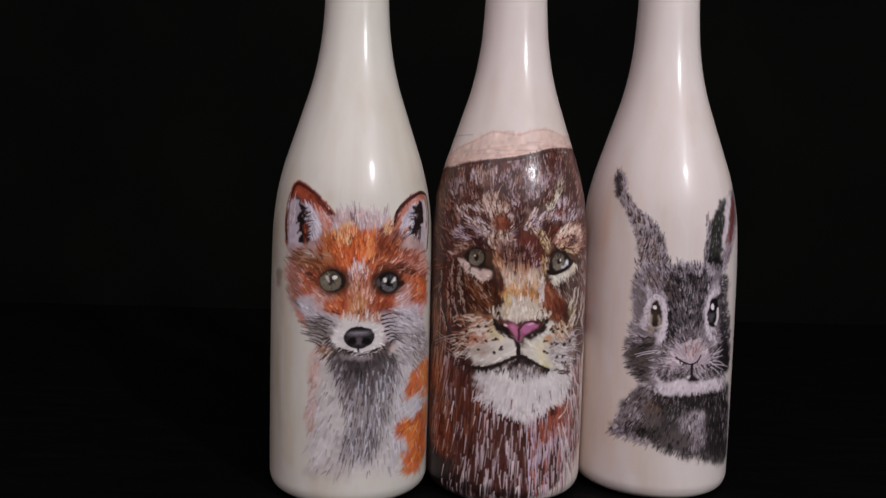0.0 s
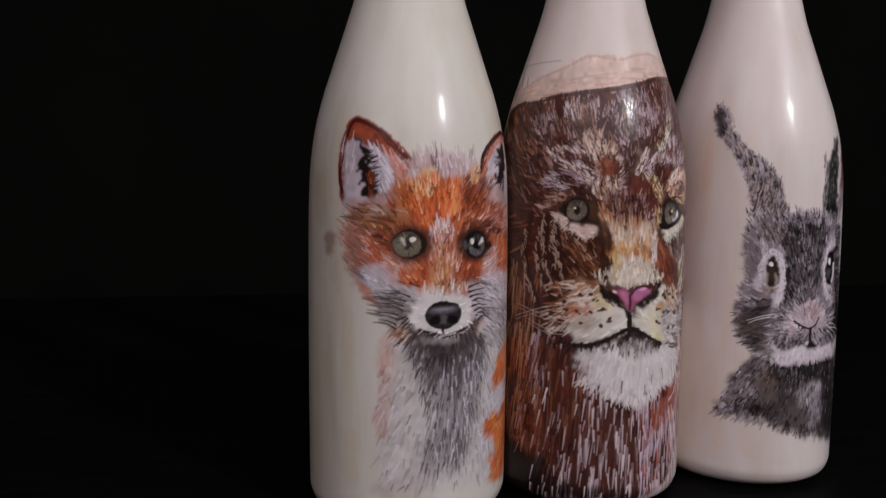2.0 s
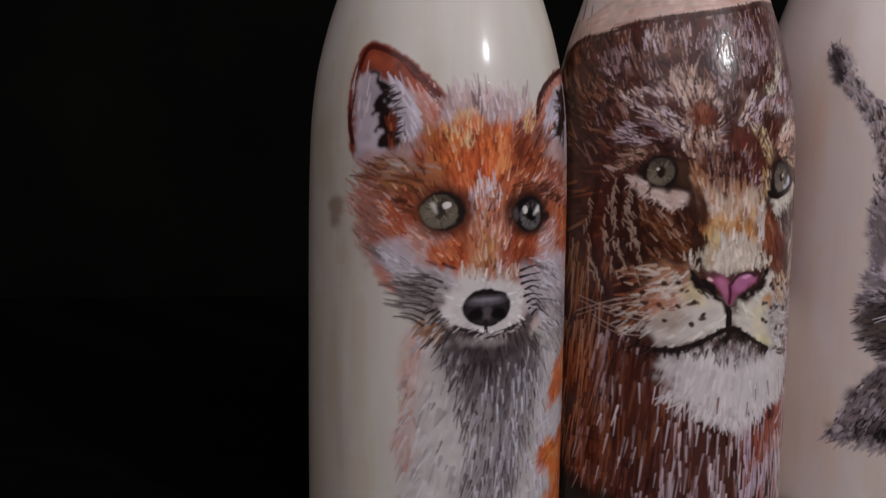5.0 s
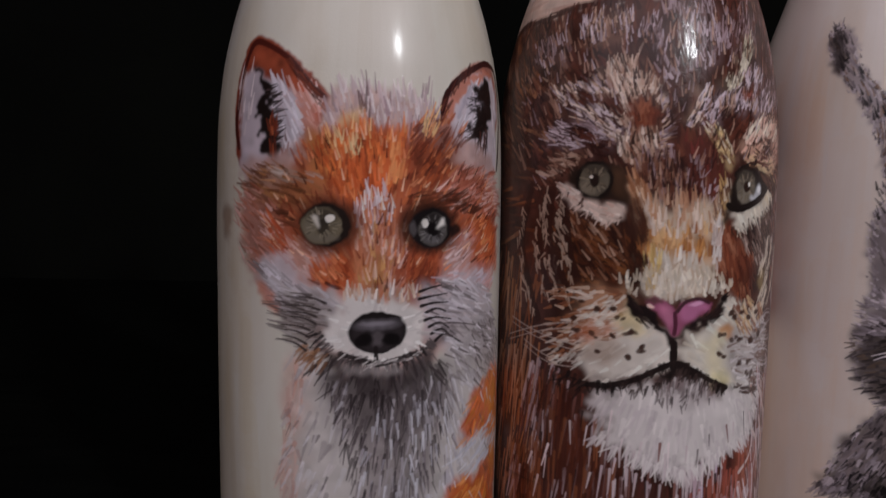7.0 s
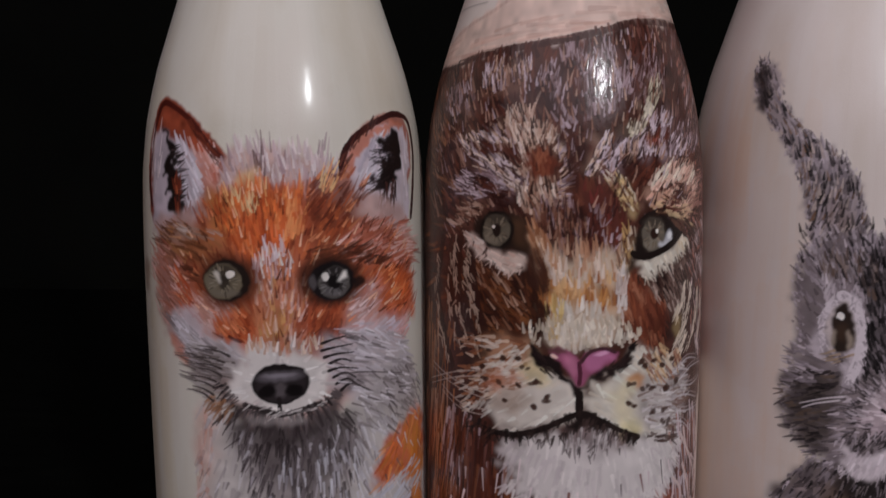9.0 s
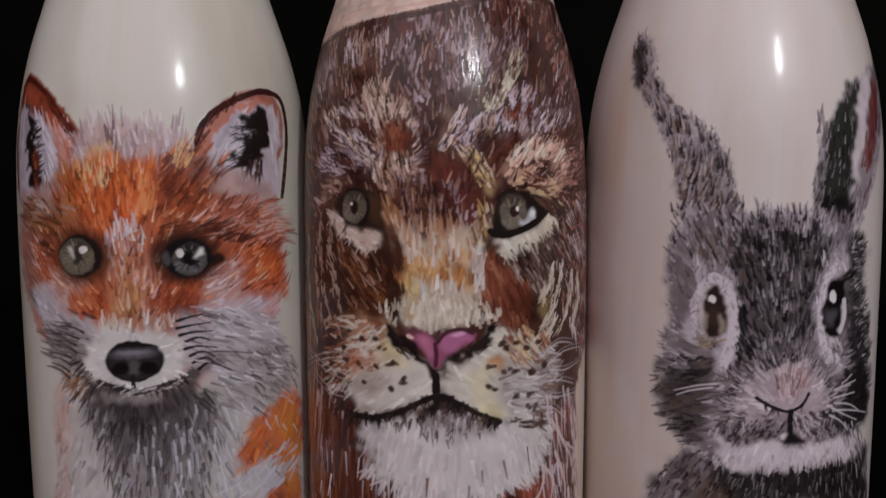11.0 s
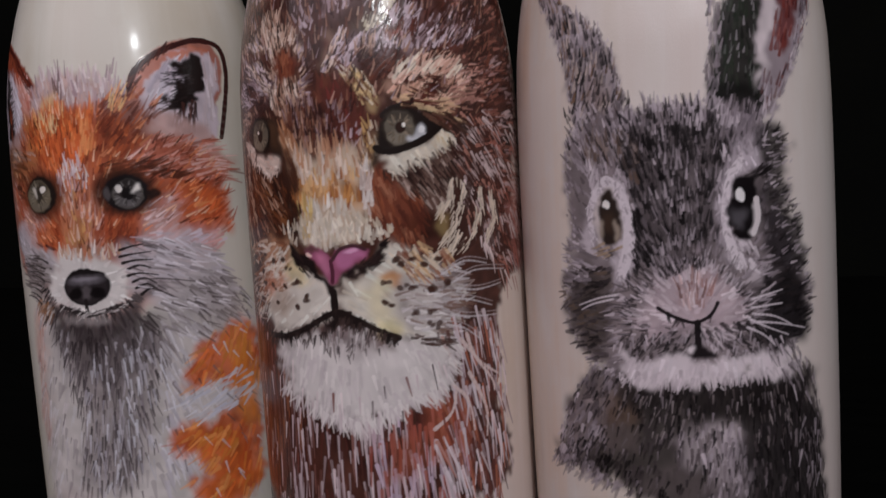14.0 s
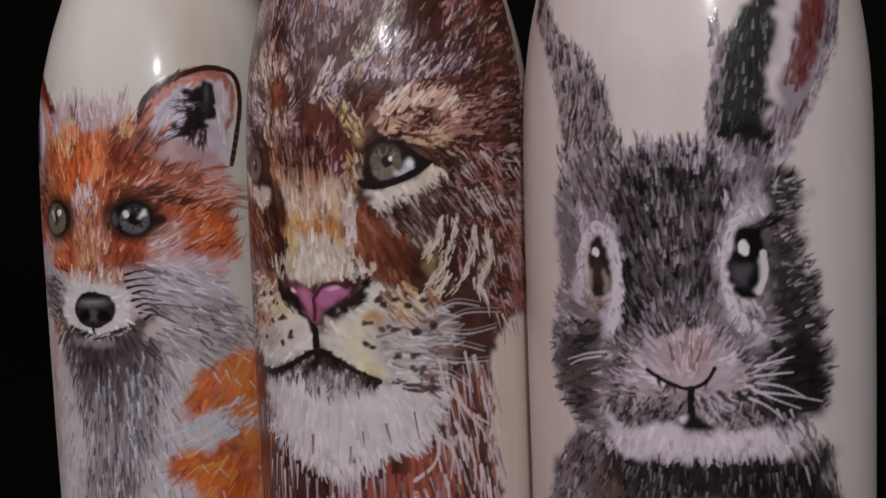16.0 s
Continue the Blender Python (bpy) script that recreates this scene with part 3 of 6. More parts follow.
    s.fur(P["orange"], 460, [(112, 52, 34), (142, 64, 40), (166, 80, 46), (184, 98, 58), (188, 122, 88)], 3.2, 0.85, up, 18, 0.65)
    s.fur([(-5.2, 123), (14, 123.7), (13.6, 113.3), (10.3, 108.2), (-2.3, 108.4)], 150, [(150, 64, 36), (178, 82, 44), (200, 104, 56), (208, 134, 86)], 3.6, 0.8, up, 14, 0.7)
    s.fur([(-4.5, 123.6), (5.8, 123.8), (5.2, 118.5), (-3.3, 117.3)], 26, [(206, 152, 100), (210, 170, 130)], 3.0, 0.55, up, 14, 0.8)
    s.fur([(16, 125.3), (28.1, 125.7), (30.2, 119.8), (23.7, 112.8), (14.5, 111.9)], 90, [(88, 40, 30), (112, 52, 36), (150, 76, 48), (190, 122, 88)], 3.6, 0.75, 48, 14, 0.8)
    s.fur([(17.4, 126.5), (21.5, 127.8), (21.8, 123.3), (17.8, 122.1)], 16, [(206, 166, 120), (196, 140, 100)], 3.4, 0.6, 66, 14, 0.85)
    s.area([(20.8, 110.4), (29.9, 113.1), (46.6, 111.2), (47.2, 103.9), (35, 104.6), (25, 106.8)], (160, 92, 76), 0.75, 1.6, 1.0, 0.2)
    s.fur([(20.8, 109.7), (28.4, 115.2), (46.8, 113.3), (47.2, 103.2), (35, 104.2), (24.2, 106.5)], 130, [(130, 68, 52), (170, 100, 84), (190, 140, 130), (200, 164, 158)], 4.4, 0.7, lambda u, v: 24 - (u - 30) * 1.6, 10, 0.8)
    s.fur([(15.5, 110), (28.1, 109.2), (37, 104.4), (23.5, 106), (16, 107.4)], 70, [(84, 44, 32), (110, 58, 40), (66, 36, 28)], 3.8, 0.75, 14, 14, 0.8)
    s.area([(-23.3, 114.3), (-13.6, 115.9), (-4.9, 111), (-7.1, 107.7), (-15.7, 106.1), (-25, 106.2)], (136, 88, 58), 0.7, 1.8, 1.1, 0.25)
    s.fur([(-24.5, 113.6), (-12.8, 115.3), (-4.9, 110.3), (-7.8, 107.1), (-23.8, 106)], 80, [(112, 66, 40), (150, 98, 62), (176, 124, 84), (92, 54, 36)], 3.6, 0.8, 158, 16, 0.75)
    s.fur([(-16.2, 114.3), (-5.9, 113.7), (-6.2, 112), (-15.4, 112)], 22, [(168, 152, 146), (146, 120, 108)], 3.0, 0.7, 160, 14, 0.6)
    s.area([(-12, 108.2), (-2.3, 108.4), (3, 104.6), (2.3, 98.2), (0.5, 95.6), (1.7, 103.3), (-2.3, 107.7), (-9, 107.6)], (104, 54, 36), 0.8, 1.6, 0.9)
    s.area([(12, 97.9), (13.4, 106.8), (20.7, 108), (28, 105.6), (26.4, 104.7), (15.3, 104.2), (14.1, 97.7)], (84, 46, 34), 0.75, 1.6, 0.9)
    # cheeks
    s.area([(-28.7, 107.3), (-17.4, 106.7), (-13.5, 97.7), (-18.3, 92.1), (-24.9, 91.3), (-27.6, 97.8)], (152, 96, 80), 0.8, 1.8, 1.2, 0.25)
    s.fur([(-28.4, 110), (-17.8, 108), (-13.7, 95.1), (-22.6, 90.2), (-28, 93.6)], 90, [(130, 72, 54), (168, 104, 86), (190, 150, 144), (176, 124, 112)], 3.4, 0.8, 150, 22, 0.75)
    s.fur([(-18, 102.7), (-13.4, 100.4), (-9.6, 92.7), (-12.7, 92.5), (-17.6, 96.1)], 34, [(150, 66, 42), (176, 84, 52)], 3.6, 0.9, 132, 14, 0.8)
    s.area([(-12.4, 97.8), (-6.1, 96.8), (-2.1, 94.9), (-4, 90.3), (-9.7, 90.1), (-12.9, 93.8)], (172, 134, 124), 0.7, 1.6, 1.0)
    s.fur([(-12.7, 98.4), (-1.4, 96.2), (-3.6, 89.7), (-12.2, 92.6)], 60, [(186, 152, 146), (174, 126, 114), (156, 94, 74)], 2.6, 0.7, 142, 18, 0.75)
    s.area([(-6.7, 92.6), (-0.1, 95.6), (3.7, 94.9), (3.2, 87.8), (-1.7, 87), (-6, 89)], (164, 80, 48), 0.85, 1.4, 1.0, 0.25)
    s.fur([(-6.3, 92.9), (3.7, 95.6), (3.2, 87.1), (-5.7, 88.3)], 50, [(140, 60, 36), (176, 84, 48), (190, 112, 76)], 3.0, 0.8, 120, 22, 0.7)
    s.line([(-4.1, 89.3), (-2.5, 88.5), (-1.2, 88.2)], 0.7, (92, 40, 28), 0.9)
    s.area([(14.6, 96.7), (22, 96), (23.9, 91.6), (22.6, 86.3), (17.4, 86.7), (14.9, 91.1)], (158, 76, 50), 0.85, 1.5, 1.0, 0.25)
    s.fur([(14.6, 97.1), (23.2, 96.3), (23.5, 85.9), (15.4, 86.9)], 60, [(110, 50, 36), (146, 66, 42), (176, 92, 62)], 3.0, 0.8, 72, 20, 0.75)
    s.area([(26.2, 98.7), (36.8, 99.2), (35.8, 92.7), (27.6, 91.6), (23.1, 92.2)], (176, 142, 140), 0.7, 1.6, 1.0)
    s.fur([(24.7, 98.2), (37.9, 99.4), (35.6, 92), (26, 89.9)], 70, [(196, 176, 178), (180, 132, 122), (170, 108, 90), (190, 160, 160)], 3.6, 0.65, 36, 16, 0.8)
    s.area([(34.9, 102.8), (46, 101.2), (46.6, 90.1), (36.6, 90.9), (33.5, 95.8)], (186, 88, 50), 0.85, 1.5, 1.0, 0.25)
    s.fur([(34.6, 103.2), (47, 101), (46.5, 89.4), (35.6, 91)], 60, [(160, 70, 42), (196, 96, 52), (206, 130, 84)], 3.2, 0.8, 40, 24, 0.7)
    s.area([(26, 91), (41.2, 90.6), (43.9, 87), (34.4, 84.5), (25.9, 85.1)], (180, 148, 152), 0.75, 1.8, 1.2)
    s.fur([(25.4, 90.7), (43.4, 90.3), (43.2, 85.9), (25.8, 84.2)], 80, [(194, 184, 194), (190, 140, 138), (176, 164, 176), (184, 150, 152)], 4.0, 0.8, 200, 20, 0.7)
    # ridge of the nose
    s.area([(3.1, 108.4), (10.3, 108.2), (11.3, 97.9), (10.2, 86.7), (3.2, 87), (3, 98.2)], (168, 108, 84), 0.8, 1.6, 1.0, 0.2)
    s.area([(3.7, 94.9), (9, 95.4), (9.3, 88.9), (4.2, 89.1)], (178, 124, 76), 0.6, 1.6, 1.0)
    s.fur([(2.9, 109), (10.6, 108.9), (10.3, 99.9), (3.1, 100.1)], 80, [(206, 198, 202), (190, 176, 182), (170, 146, 150), (150, 90, 72)], 3.0, 0.6, 94, 14, 0.8)
    s.fur([(3.3, 100.1), (10.3, 99.9), (10.2, 86.7), (3.2, 87)], 80, [(190, 148, 132), (176, 108, 78), (200, 168, 156), (180, 136, 88)], 3.2, 0.7, 92, 16, 0.7)
    s.fur([(8.2, 100.6), (13.3, 101.7), (13.8, 88.6), (9.7, 87.5)], 50, [(170, 116, 100), (190, 156, 150), (140, 72, 52)], 3.2, 0.7, 82, 18, 0.7)
    # pale ruff
    s.area(P["ruff_l"], (168, 162, 166), 0.85, 1.2, 1.2)
    s.area([(-21.2, 93.8), (-13.7, 94), (-6.9, 87.9), (-11.4, 87.1), (-18.8, 89.3)], (172, 162, 170), 0.7, 1.4, 1.0)
    s.fur(P["ruff_l"], 100, [(188, 182, 190), (166, 158, 164), (140, 132, 136), (112, 102, 104)], 4.2, 0.8, 150, 16, 0.75)
    s.area([(-23, 90), (-18, 86), (-16, 82), (-20, 83)], (182, 96, 62), 0.6, 0.9, 0.6)
    s.area(P["ruff_r"], (164, 156, 162), 0.8, 1.6, 1.2)
    s.fur(P["ruff_r"], 170, [(190, 184, 192), (170, 162, 170), (146, 138, 142), (116, 107, 110)], 5.0, 0.8, -24, 16, 0.75)
    s.area([(28.8, 77.1), (43.5, 76.8), (48.4, 68), (33.9, 64.7), (27, 67.7)], (150, 142, 142), 0.6, 2.0, 1.4)
    s.fur([(25.7, 79.1), (46.7, 76), (49.6, 66.1), (32, 62.3), (25.4, 66.7)], 90, [(110, 101, 102), (150, 142, 146), (180, 174, 180), (86, 76, 78)], 4.2, 0.7, -42, 18, 0.7)
    # muzzle
    s.area([(-14.3, 83.7), (-5.8, 86.3), (-1.9, 82.5), (-5.6, 74.4), (-12.3, 75.2), (-15.3, 80.3)], (116, 106, 104), 0.7, 1.6, 1.0)
    s.fur([(-15.9, 85.3), (-3.8, 85.7), (-4.9, 74.4), (-13.1, 75.1)], 110, [(160, 152, 152), (124, 114, 112), (90, 80, 78), (66, 56, 55)], 4.4, 0.55, 172, 12, 0.8)
    s.area(P["chin_dark"], (62, 54, 55), 0.9, 1.4, 1.0)
    s.fur([(-6, 73), (22, 73), (18, 63), (0, 63)], 130, [(60, 51, 53), (84, 75, 77), (44, 36, 38)], 4.0, 0.7, lambda u, v: 270 + (u - 8) * 2.5, 16)
    s.fur([(-10, 74.8), (-4.9, 74.4), (-3.7, 70.8), (-8.7, 70.2)], 30, [(150, 106, 76), (110, 78, 60)], 3, 0.8, 230, 20, 0.7)
    s.area(P["muzzle"], (182, 176, 174), 1, 1.0, 0.9, 0.1)
    s.fur(P["muzzle"], 70, [(200, 195, 194), (182, 175, 174), (166, 158, 158)], 2.8, 0.8, away(8, 78), 16, 0.7)
    s.fur([(1.4, 84.9), (14.7, 84.8), (16.8, 87), (-0.4, 87.5)], 44, [(198, 190, 188), (186, 164, 150), (160, 118, 92)], 2.6, 0.65, 92, 18, 0.8)
    s.fur([(-6, 78.5), (-2, 74.4), (3, 72.3), (8, 71.6), (14, 72.4), (20, 76), (20, 74), (14, 70.4), (8, 69.8), (3, 70.4), (-3, 72.4), (-7, 77)], 90, [(34, 27, 28), (52, 44, 45), (84, 75, 76)], 2.2, 0.6, lambda u, v: 270 + (u - 8) * 4, 20)
    s.area(P["lip"], (138, 130, 130), 0.7, 0.9, 0.6)
    s.line([(-0.9, 73), (4.2, 71.6), (7.3, 70.4), (11.8, 71.4), (16.4, 72.6)], 1.1, (44, 36, 37), 0.75)
    u, v = P["eyes"][3]
    s.dot(u, v, 6.7, 4.9, (32, 27, 28), 0, 0.6)
    s.dot(u, v - 0.5, 6.0, 4.0, (48, 42, 44), 0, 1.2)
    s.dot(u, v + 1.8, 4.8, 1.2, (100, 94, 100), 2, 1.4)
    s.dot(u - 0.3, v + 2.1, 3.1, 0.5, (132, 126, 134), 2, 0.7, 0.8)
    s.dot(u, v - 1.4, 1.4, 1.9, (84, 77, 80), 0, 1.2)
    s.dot(u - 3.1, v - 1.7, 2.1, 1.5, (22, 18, 19), 10, 0.8)
    s.dot(u + 3.2, v - 1.7, 2.1, 1.5, (22, 18, 19), -10, 0.8)
    s.line([(7.2, 74.4), (7.3, 71.2)], 1.1, (36, 29, 30), 0.85)
    s.fur([(-0.9, 73.8), (5.5, 72.4), (14.4, 71.7), (18.4, 73.4), (17.6, 71.9), (6.7, 70.2)], 44, [(196, 190, 188), (160, 152, 152), (50, 42, 43)], 1.8, 0.55, 200, 40, 0.7)
    for k in range(8):
        j = s.rng.uniform(-0.8, 0.8)
        a, b = -4.0 - 0.8 * k + j, 84.6 - 1.6 * k
        s.line([(a, b), (a - 3, b + 1.2 + j * 0.6), (a - 6 - 2 * abs(j), b + 1.4 + j)], 0.6, (58, 49, 48), 0.8, 0.3)
        a, b = 17.5 + 0.5 * k + j, 87 - 1.7 * k
        s.line([(a, b), (a + 3, b + 0.9 + j * 0.6), (a + 5.5 + 3 * abs(j), b + 1.2 - 0.4 * k)], 0.75, (36, 29, 30), 0.9, 0.3)
    s.line([(21.3, 79.1), (28.9, 78.5), (41.3, 75.6)], 0.4, (84, 76, 78), 0.9, 0.6)
    # short flecks, dark and pale
    s.fur(P["orange"], 300, [(84, 38, 27), (118, 54, 36), (196, 120, 84), (206, 160, 136)], 2.2, 0.52, up, 16, 0.85)
    s.fur(P["ruff_r"], 60, [(82, 73, 75), (196, 190, 196)], 3.0, 0.5, -24, 16, 0.8)
    s.fur(P["chest"], 110, [(76, 67, 70), (112, 103, 107), (184, 180, 186)], 2.6, 0.55, down, 16, 0.65)
    # eyes
    (u, v), (u2, v2) = (-4.9, 102.4), (20.5, 101.7)
    s.dot(u + 1.0, v - 0.2, 7.8, 6.4, (84, 46, 33), 0, 3.0, 0.85)
    s.dot(u + 0.6, v, 5.9, 5.0, (36, 28, 25), 0, 1.1)
    s.dot(u - 0.3, v - 0.2, 4.7, 4.2, (106, 96, 80), 0, 0.7)
    s.dot(u - 0.3, v + 2.0, 3.6, 1.8, (60, 52, 45), 0, 1.4, 0.85)
    s.dot(u - 3.0, v - 0.4, 1.2, 2.6, (112, 104, 92), 0, 1.0, 0.6)
    s.dot(u + 0.4, v - 2.9, 3.0, 0.9, (112, 104, 94), 0, 0.9, 0.6)
    s.dot(u + 0.2, v - 0.2, 1.4, 2.4, (54, 47, 41), 0, 1.0, 0.9)
    s.iris(u - 0.3, v - 0.2, 4.5, 4.0, [(128, 118, 102), (104, 96, 82), (76, 68, 58), (142, 132, 116)], 50)
    s.area([(u - 2.6, v + 2.0), (u - 1.0, v + 2.1), (u - 0.6, v - 0.4), (u - 1.2, v - 0.2)], (176, 170, 162), 0.95, 0.4, 0.2)
    s.dot(u + 1.6, v + 1.5, 1.1, 0.9, (196, 190, 184), 15, 0.4)
    s.dot(u2 - 0.4, v2, 8.0, 6.0, (62, 36, 28), 0, 2.4, 0.85)
    s.dot(u2 - 0.2, v2, 5.8, 4.8, (30, 25, 26), 0, 1.1)
    s.dot(u2 - 4.8, v2, 0.9, 1.8, (86, 80, 82), 0, 0.7, 0.85)
    s.dot(u2 + 0.3, v2 - 0.4, 4.0, 3.8, (80, 75, 73), 0, 0.6)
    s.dot(u2 + 0.3, v2 + 0.3, 3.1, 3.1, (48, 43, 43), 0, 0.8)
    s.dot(u2 + 0.4, v2 - 2.5, 2.4, 1.0, (98, 94, 96), 0, 0.8, 0.8)
    s.dot(u2 + 0.2, v2 - 0.2, 1.4, 1.7, (22, 18, 19), 0, 0.6)
    s.iris(u2 + 0.3, v2 - 0.4, 3.9, 3.7, [(100, 96, 96), (66, 60, 60), (44, 39, 39), (118, 114, 114)], 44)
    s.dot(u2 + 0.2, v2 - 0.1, 1.3, 1.6, (24, 20, 21), 0, 0.6)
    s.dot(u2 - 1.9, v2 + 1.2, 1.0, 1.1, (186, 182, 178), 0, 0.4)
    s.area([(u2 + 1.0, v2 + 0.4), (u2 + 1.8, v2 + 1.4), (u2 + 2.5, v2 + 2.5), (u2 + 3.5, v2 + 2.0), (u2 + 3.2, v2 + 0.6)], (190, 186, 182), 1, 0.4, 0.2)
    s.area([(26.3, 102.3), (28.8, 101), (26.2, 99.4)], (30, 24, 24), 0.9, 0.7, 0.3)
    s.fur([(-15.7, 105.2), (-10.6, 104.4), (-10.7, 101.8), (-15, 102.9)], 16, [(84, 46, 33), (110, 60, 42)], 3.0, 0.8, 165, 14, 0.8)
    s.area(P["stain"], (122, 82, 54), 0.6, 1.2, 0.8)
    s.area([(-47, 124), (-40, 126), (-36, 112), (-44, 108)], (168, 150, 112), 0.3, 3.0, 1.5)


def tawny_front(s):
    """A big cat's face in brown, cream and lilac brush work over the whole front, with a rose nose and two pale eyes.
    """
    P = TAWNY
    brushed_ground(s, 36, 62, 120, [(186, 168, 156), (170, 152, 136), (190, 180, 172)])
    whole = [(-63, 0.7)] + [(-63, 148)] + P["mane_top"] + [(52, 162), (63, 158), (63, 135)] + P["mane_right"][1:] + [(10, 5), (-20, 3)]
    band = [(-63, 158)] + P["wash"] + [(60, 166), (60, 155)] + P["mane_top"][::-1] + [(-63, 148)]
    s.area(band, (182, 146, 134), 0.6, 1.2, 0.9, 0.25)
    s.fur(band, 60, [(192, 166, 156), (172, 134, 122)], 9, 1.8, 8, 8, 0.4)
    s.line(P["wash"], 0.8, (156, 116, 104), 0.2)
    s.area(whole, (74, 44, 37), 1, 0.8, 0.9, 0.3)
    out = away(3, 84)
    rust = [(50, 26, 23), (68, 36, 30), (86, 46, 37), (106, 60, 47)]
    sand = [(140, 104, 88), (166, 136, 120), (186, 162, 148), (198, 180, 170)]
    mauve = [(120, 96, 98), (146, 124, 130), (166, 148, 156), (184, 168, 176)]
    # the mane at the sides
    left = [(-63, 148), (-40, 148), (-30, 120), (-32, 60), (-24, 20), (-63, 8)]
    s.fur(left, 480, [(112, 66, 42), (136, 84, 54), (90, 50, 36), (70, 38, 30), (150, 104, 76)], 9, 1.0, lambda u, v: 262 + (u + 30) * 0.5 if v < 95 else 200 - (v - 95) * 1.4, 12, 0.75)
    s.fur([(-52, 90), (-34, 90), (-30, 50), (-34, 25), (-50, 25)], 130, [(150, 96, 62), (128, 72, 42), (168, 128, 104)], 11, 0.7, 262, 9)
    s.fur([(-52, 146), (-28, 150), (-26, 130), (-40, 112), (-52, 115)], 150, [(48, 28, 26), (64, 36, 30), (100, 62, 48), (140, 104, 90)], 6, 0.9, out, 18)
    s.fur([(36, 160), (62, 150), (60, 110), (54, 80), (40, 84), (40, 120)], 480, [(150, 124, 124), (176, 154, 154), (70, 36, 30), (98, 52, 42), (130, 84, 72), (160, 108, 96)], 5.0, 0.9, lambda u, v: out(u, v) - 25, 14, 0.8)
    s.area([(52, 92), (60, 96), (60, 78), (54, 78)], (168, 108, 100), 0.5, 1.5, 1.0)
    # the crown: rust ground, then pale locks in curls round the dark gaps
    top = [(-40, 150), (0, 155), (44, 160), (44, 112), (0, 104), (-34, 110)]
    s.fur(top, 800, rust, 3.2, 1.1, out, 24, 0.7)

    def lock(shape, palette, count, long, flow, wide=0.8, ground=0.35):
        if ground:
            s.area(shape, palette[0], ground, 1.4, 1.6, 0.25)
        s.fur(shape, int(1.35 * count), palette, 0.72 * long, 0.85 * wide, flow, 18, 0.9)
        s.fur(shape, int(0.3 * count), rust[:2], 0.6 * long, 0.6, flow, 16, 0.85)

    lock([(-23.5, 145.6), (-22.4, 150.9), (-11.8, 152.4), (-11, 148.4), (-17.4, 146.1)], sand[:2] + mauve[2:], 60, 4.2, 100)
    lock([(-9.1, 146), (-7.2, 149.8), (-2.8, 150.4), (-2.1, 142), (-4.8, 139.4), (-5.6, 145.9)], mauve[:3], 40, 4.0, 80, 0.7, 0.2)
    lock([(-37.6, 141.5), (-35.6, 147.6), (-27.1, 146.3), (-26.9, 140.2)], mauve[:3], 30, 4.5, 118, 0.7, 0.15)
    lock([(1.3, 139.4), (2.3, 152.2), (7.1, 154.9), (12.7, 153.7), (13, 144.5), (8.9, 139.3)], mauve[:3], 90, 3.6, 88, 0.7, 0.4)
    lock([(12.3, 144.5), (16.2, 153.8), (27.6, 153.1), (27.3, 145), (20.3, 142.1)], mauve[:2] + rust[1:3], 60, 4.2, 70, 0.8, 0.2)
    lock([(-2.1, 154.3), (5.7, 156.8), (5.3, 151.6), (-0.6, 150.3)], mauve[:2] + rust[2:], 30, 3.6, 92, 0.8, 0.2)
    # the ring round the red spot
    ring = (-6.5, 128.5)
    lock([(-16.6, 137.8), (-12.4, 140.9), (-8.9, 140.2), (-8.8, 136.3), (-12.8, 134.5)], sand, 46, 4.2, 105)
    lock([(-11.5, 136.4), (-5.4, 137.5), (-0.5, 133), (-1.8, 130.3), (-5.3, 133.1), (-9.7, 131.9)], sand, 60, 3.6, away(*ring))
    lock([(-3.4, 132.4), (-0.1, 131.8), (-0.5, 125.4), (-2.6, 119.7), (-4.6, 121.6), (-2.6, 126.7)], sand[:3] + mauve[1:3], 56, 3.4, away(ring[0] - 2, ring[1] - 8))
    lock([(-13.5, 135.2), (-9.3, 133.8), (-9.2, 126.8), (-10.5, 125.5), (-12.6, 129.3)], sand[1:], 44, 3.6, 112)
    lock([(-28.8, 132.9), (-23.2, 135), (-15, 136.5), (-13.4, 132.6), (-18.6, 133.3), (-24.8, 130.5)], sand[1:] + mauve[2:], 56, 4.4, 140)
    lock([(-23.4, 129.5), (-16.2, 130.4), (-10.5, 125.2), (-11.4, 122.3), (-18.2, 125.5)], mauve[1:] + sand[2:], 64, 5.6, 145, 0.7)
    lock([(-31.7, 122), (-24.6, 126.5), (-16.7, 125.5), (-13.1, 122.3), (-19.6, 121.5), (-24.4, 120.8)], mauve[1:], 50, 5.0, 162, 0.7)
    lock([(-12.4, 121.6), (-8.5, 125.2), (-3.3, 123.9), (-3.3, 119.7), (-7.7, 116.2), (-11, 118.4)], sand, 70, 3.6, 100)
    lock([(-31.8, 114.4), (-25.2, 119.4), (-19.5, 118.9), (-22.6, 116.4), (-27.8, 113.9)], sand[:3], 30, 3.8, 165)
    s.line([(-9.9, 137.6), (-8.9, 141.9), (-7.4, 145.3)], 0.9, (178, 150, 136), 0.8, 0.5)
    s.area([(-9.3, 130.3), (-7, 131.8), (-4.4, 130.3), (-4.1, 127.4), (-6.2, 125.7), (-8.5, 126.7)], (112, 56, 40), 0.95, 0.9, 0.7)
    s.fur([(-9.3, 130.3), (-7, 131.8), (-4.4, 130.3), (-4.1, 127.4), (-6.2, 125.7), (-8.5, 126.7)], 30, [(92, 44, 32), (120, 62, 42), (140, 84, 62)], 2.2, 0.9, 100, 22, 0.7)
